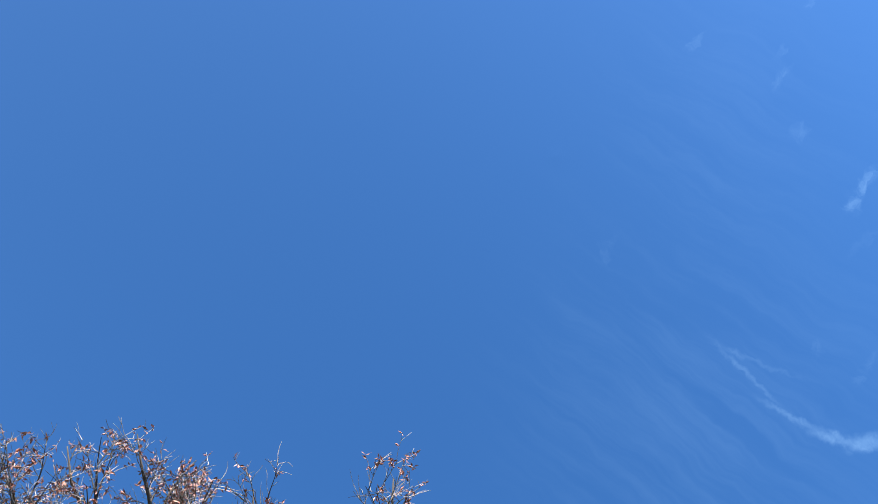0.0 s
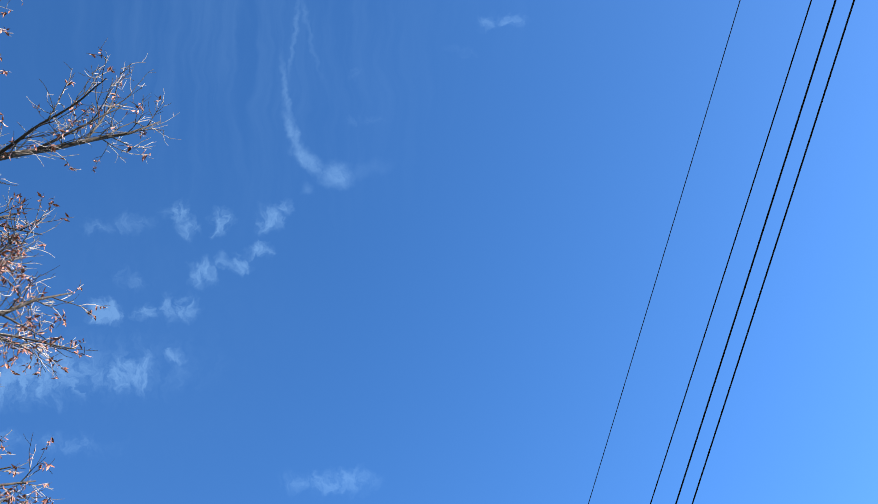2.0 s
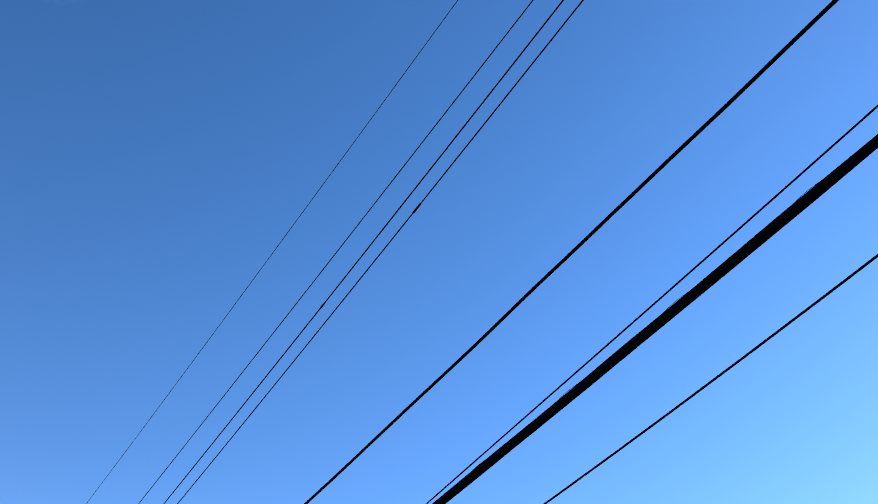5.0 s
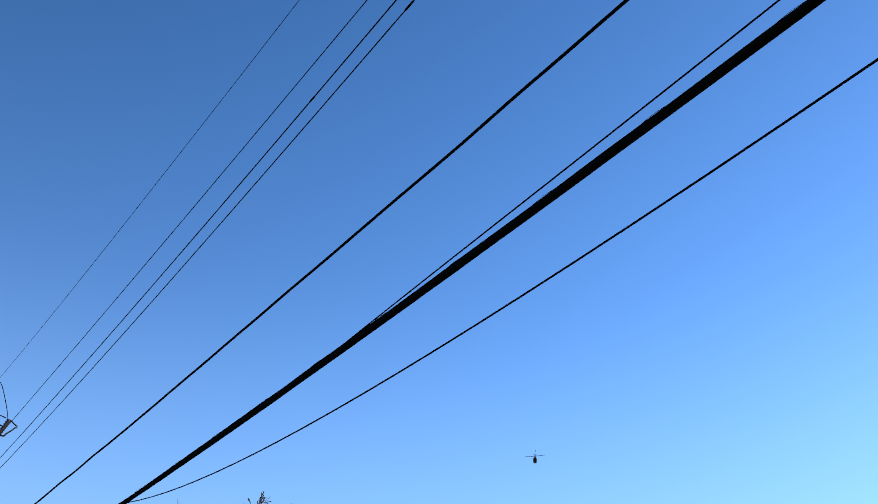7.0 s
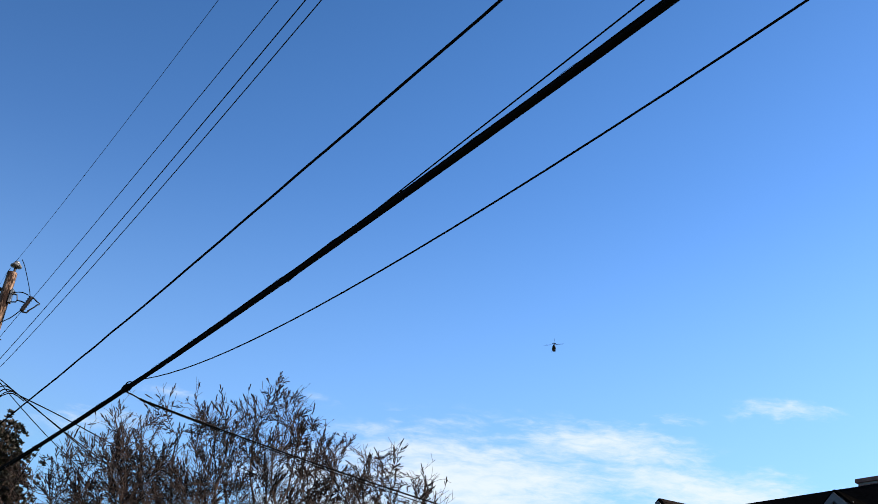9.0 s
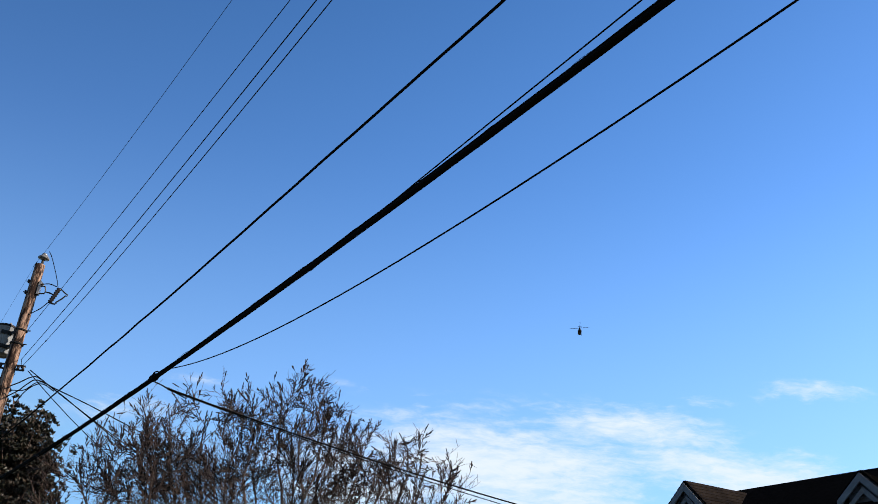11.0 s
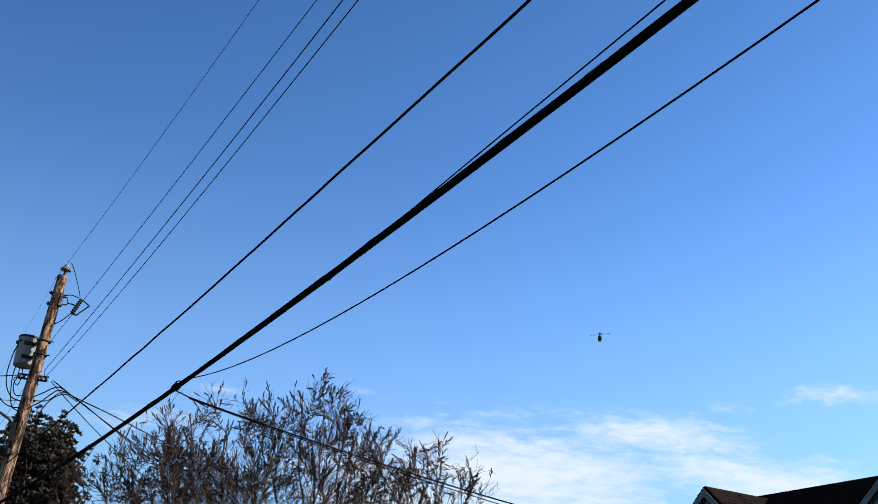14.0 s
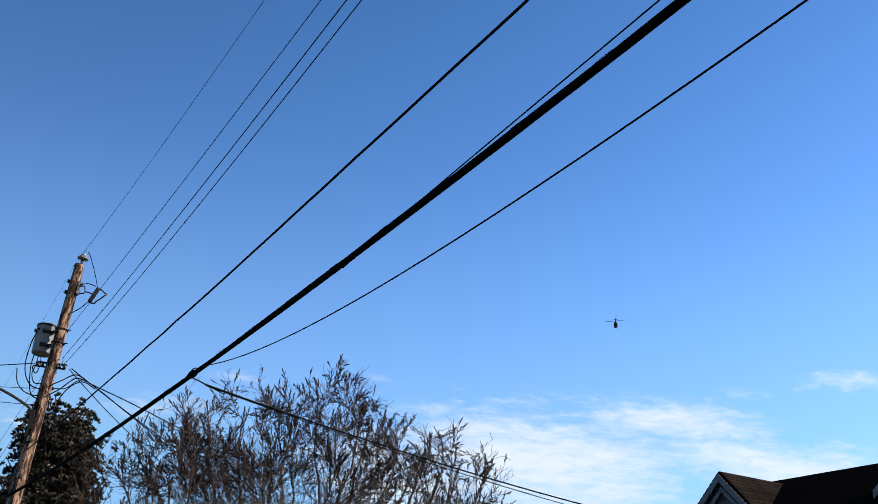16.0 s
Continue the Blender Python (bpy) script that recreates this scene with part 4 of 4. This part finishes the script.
# azimuth seen from the eye, height of the crown there
STEMS = [(-15.4, 6.15), (-14.3, 6.48), (-13.3, 6.76), (-12.1, 7.02), (-11.1, 6.89), (-9.8, 7.30), (-8.4, 7.27), (-7.7, 7.26), (-6.0, 7.60), (-4.65, 7.52), (-4.0, 7.48), (-3.4, 7.27), (-2.5, 6.99), (-1.8, 6.61), (-0.17, 6.87), (0.5, 6.74), (0.8, 6.46), (2.1, 6.42), (3.0, 6.09), (3.8, 5.76),
         (-13.8, 6.10), (-12.6, 6.40), (-10.4, 6.50), (-9.0, 6.70), (-7.0, 6.80), (-5.3, 6.90), (-3.9, 6.60), (-2.2, 6.10), (-1.0, 6.00), (1.4, 5.90), (2.5, 5.70), (-15.6, 5.40), (-11.6, 6.2), (-8.2, 6.5)]
winter_shrub()


def evergreen():
    rng = random.Random(8)
    base = Vector((-9.12, 27.0, 0))
    t = thing("evergreen_tree", "dense dark evergreen tree with broad glossy leaves", "tree", Matrix())
    trunk = spline([base + Vector((0, 0, -0.1)), base + Vector((0.1, 0, 4)), base + Vector((0, 0.1, 8.6))], 16)
    part("trunk", Shape().tube(trunk, [0.24 * (1 - i / 15) ** 0.7 + 0.03 for i in range(16)], 10), SHRUB_BARK, t, smooth=True)
    crown = Shape()
    under = Shape()
    for k in range(170):
        z = 3.2 + 6.15 * (k / 170) ** 0.8
        spread = 1.36 * max(0.05, 1 - (max(0.0, z - 6.6) / 2.9) ** 2.4) ** 0.5
        a = k * 2.399 + rng.uniform(-0.3, 0.3)
        p0 = along(trunk, max(0, (z - 0.9)) / 8.7)[0]
        end = base + Vector((math.cos(a) * spread * rng.uniform(0.7, 1.0), math.sin(a) * spread * rng.uniform(0.7, 1.0), z + rng.uniform(-0.2, 0.3)))
        if k % 3 == 0 and z < 7.8:
            end.x -= 0.9
        line = spline([p0, p0.lerp(end, 0.55) + Vector((0, 0, -0.1)), end], 8)
        part("limb", Shape().tube(line, [0.035 - 0.0035 * i for i in range(8)], 5, cap=False), SHRUB_BARK, t, smooth=True)
        for q in range(22):
            c = along(line, rng.uniform(0.35, 0.999))[0] + Vector((rng.gauss(0, 0.17), rng.gauss(0, 0.17), rng.gauss(0, 0.15)))
            axis = (c - p0).normalized() + Vector((0, 0, 0.5))
            for w in range(20):
                d = turned(axis, rng.uniform(25, 85), rng.uniform(0, 6.28))
                leaf(under if rng.random() < 0.33 else crown, c + d * 0.02, d, rng.uniform(0.075, 0.13), rng, 0.5)
    part("leaf_spray", crown, EVERGREEN, t, kind="stuff")
    part("leaf_spray", under, RUSTY, t, "brown leaf undersides", kind="stuff")


evergreen()

# ---- helicopter ----
def helicopter():
    az, el, dist = radians(9.15), radians(22.1), 830
    pos = Vector((dist * math.cos(el) * math.sin(az), dist * math.cos(el) * math.cos(az), EYE + dist * math.sin(el)))
    at = Matrix.Translation(pos) @ Matrix.Rotation(-radians(9.0), 4, "Z") @ Matrix.Rotation(radians(-4), 4, "X")
    t = thing("helicopter", "dark olive two-bladed helicopter in flight", "helicopter", at)

    def loft(sections, mat, name, label=""):
        """Rounded sections: y, half width, bottom, top."""
        s, n = Shape(), 16
        verts = []
        for y, w, b, tp in sections:
            for k in range(n):
                a = 2 * math.pi * k / n
                ca, sa2 = math.cos(a), math.sin(a)
                verts.append((w * math.copysign(abs(ca) ** 0.7, ca), y, (b + tp) / 2 + (tp - b) / 2 * math.copysign(abs(sa2) ** 0.7, sa2)))
        faces = [(i * n + k, i * n + (k + 1) % n, (i + 1) * n + (k + 1) % n, (i + 1) * n + k) for i in range(len(sections) - 1) for k in range(n)]
        faces += [tuple(range(n)), tuple(reversed(range((len(sections) - 1) * n, len(sections) * n)))]
        return part(name, s.add(verts, faces), mat, t, label, smooth=True)

    loft([(4.3, 0.2, -0.6, -0.1), (4.0, 0.7, -0.95, 0.2), (3.2, 1.1, -1.15, 0.7), (2.2, 1.3, -1.2, 1.1), (0.5, 1.35, -1.2, 1.2), (-1.2, 1.3, -1.15, 1.15), (-2.2, 0.95, -0.8, 1.0), (-3.0, 0.55, -0.1, 0.9), (-3.6, 0.4, 0.15, 0.85)], HELI_PAINT, "fuselage")
    loft([(-3.4, 0.38, 0.15, 0.85), (-6, 0.27, 0.35, 0.85), (-8.4, 0.16, 0.55, 0.9)], HELI_PAINT, "tail_boom")
    loft([(1.4, 0.5, 1.1, 1.5), (0.6, 0.62, 1.1, 1.95), (-1.0, 0.6, 1.0, 1.9), (-2.4, 0.42, 0.9, 1.6)], HELI_LIGHT, "engine_cowling", "pale grey engine cowling")
    for sx in (-1, 1):
        part("windscreen", Shape().add(*slab([(sx * 0.12, 4.08, 0.18), (sx * 0.62, 3.92, 0.18), (sx * 0.75, 3.1, 0.80), (sx * 0.12, 3.15, 0.86)][::sx], 0.04)), CANOPY, t)
        part("cabin_door", Shape().box((0.05, 1.9, 1.3), pose(sx * 1.34, 0.2, 0.1)), HELI_PAINT, t)
        part("skid", Shape().tube([(sx * 1.3, 3.3, -1.75), (sx * 1.3, 2.9, -2.0), (sx * 1.3, -1.6, -2.0)], 0.07, 8), HELI_PAINT, t)
        part("stabiliser", Shape().box((1.35, 0.75, 0.09), pose(sx * 0.8, -6.3, 0.65)), HELI_PAINT, t)
        part("rotor_blade", Shape().add([(sx * 0.4, -0.28, 2.75), (sx * 7.3, -0.28, 2.95), (sx * 7.3, 0.26, 2.97), (sx * 0.4, 0.26, 2.77), (sx * 0.4, -0.28, 2.68), (sx * 7.3, -0.28, 2.88), (sx * 7.3, 0.26, 2.9), (sx * 0.4, 0.26, 2.70)], [(0, 1, 2, 3), (7, 6, 5, 4), (0, 4, 5, 1), (1, 5, 6, 2), (2, 6, 7, 3), (3, 7, 4, 0)]), HELI_PAINT, t, at=Matrix.Rotation(radians(-14), 4, "Z"))
        for y in (1.8, -0.7):
            part("skid_strut", Shape().tube([(sx * 0.6, y, -1.1), (sx * 1.25, y, -1.5), (sx * 1.3, y, -2.0)], 0.05, 6), HELI_PAINT, t)
    part("rotor_mast", Shape().tube([(0, 0, 1.8), (0, 0, 2.9)], 0.10, 8).box((0.9, 0.35, 0.2), pose(0, 0, 2.76, 0, 0, -14)), HELI_PAINT, t)
    part("tail_fin", Shape().add(*slab([(0.06, -7.7, 0.8), (0.06, -8.6, 0.7), (0.06, -9.5, 2.7), (0.06, -8.9, 2.7)], 0.12)), HELI_PAINT, t)
    for sg in (-1, 1):
        part("tail_rotor_blade", Shape().box((0.05, 0.22, 1.25), pose(0.3, -9.2, 2.6, 35) @ pose(0, 0, sg * 0.66)), HELI_LIGHT, t)
    part("tail_rotor_hub", Shape().tube([(0.02, -9.2, 2.6), (0.36, -9.2, 2.6)], 0.08, 8), HELI_PAINT, t)


helicopter()
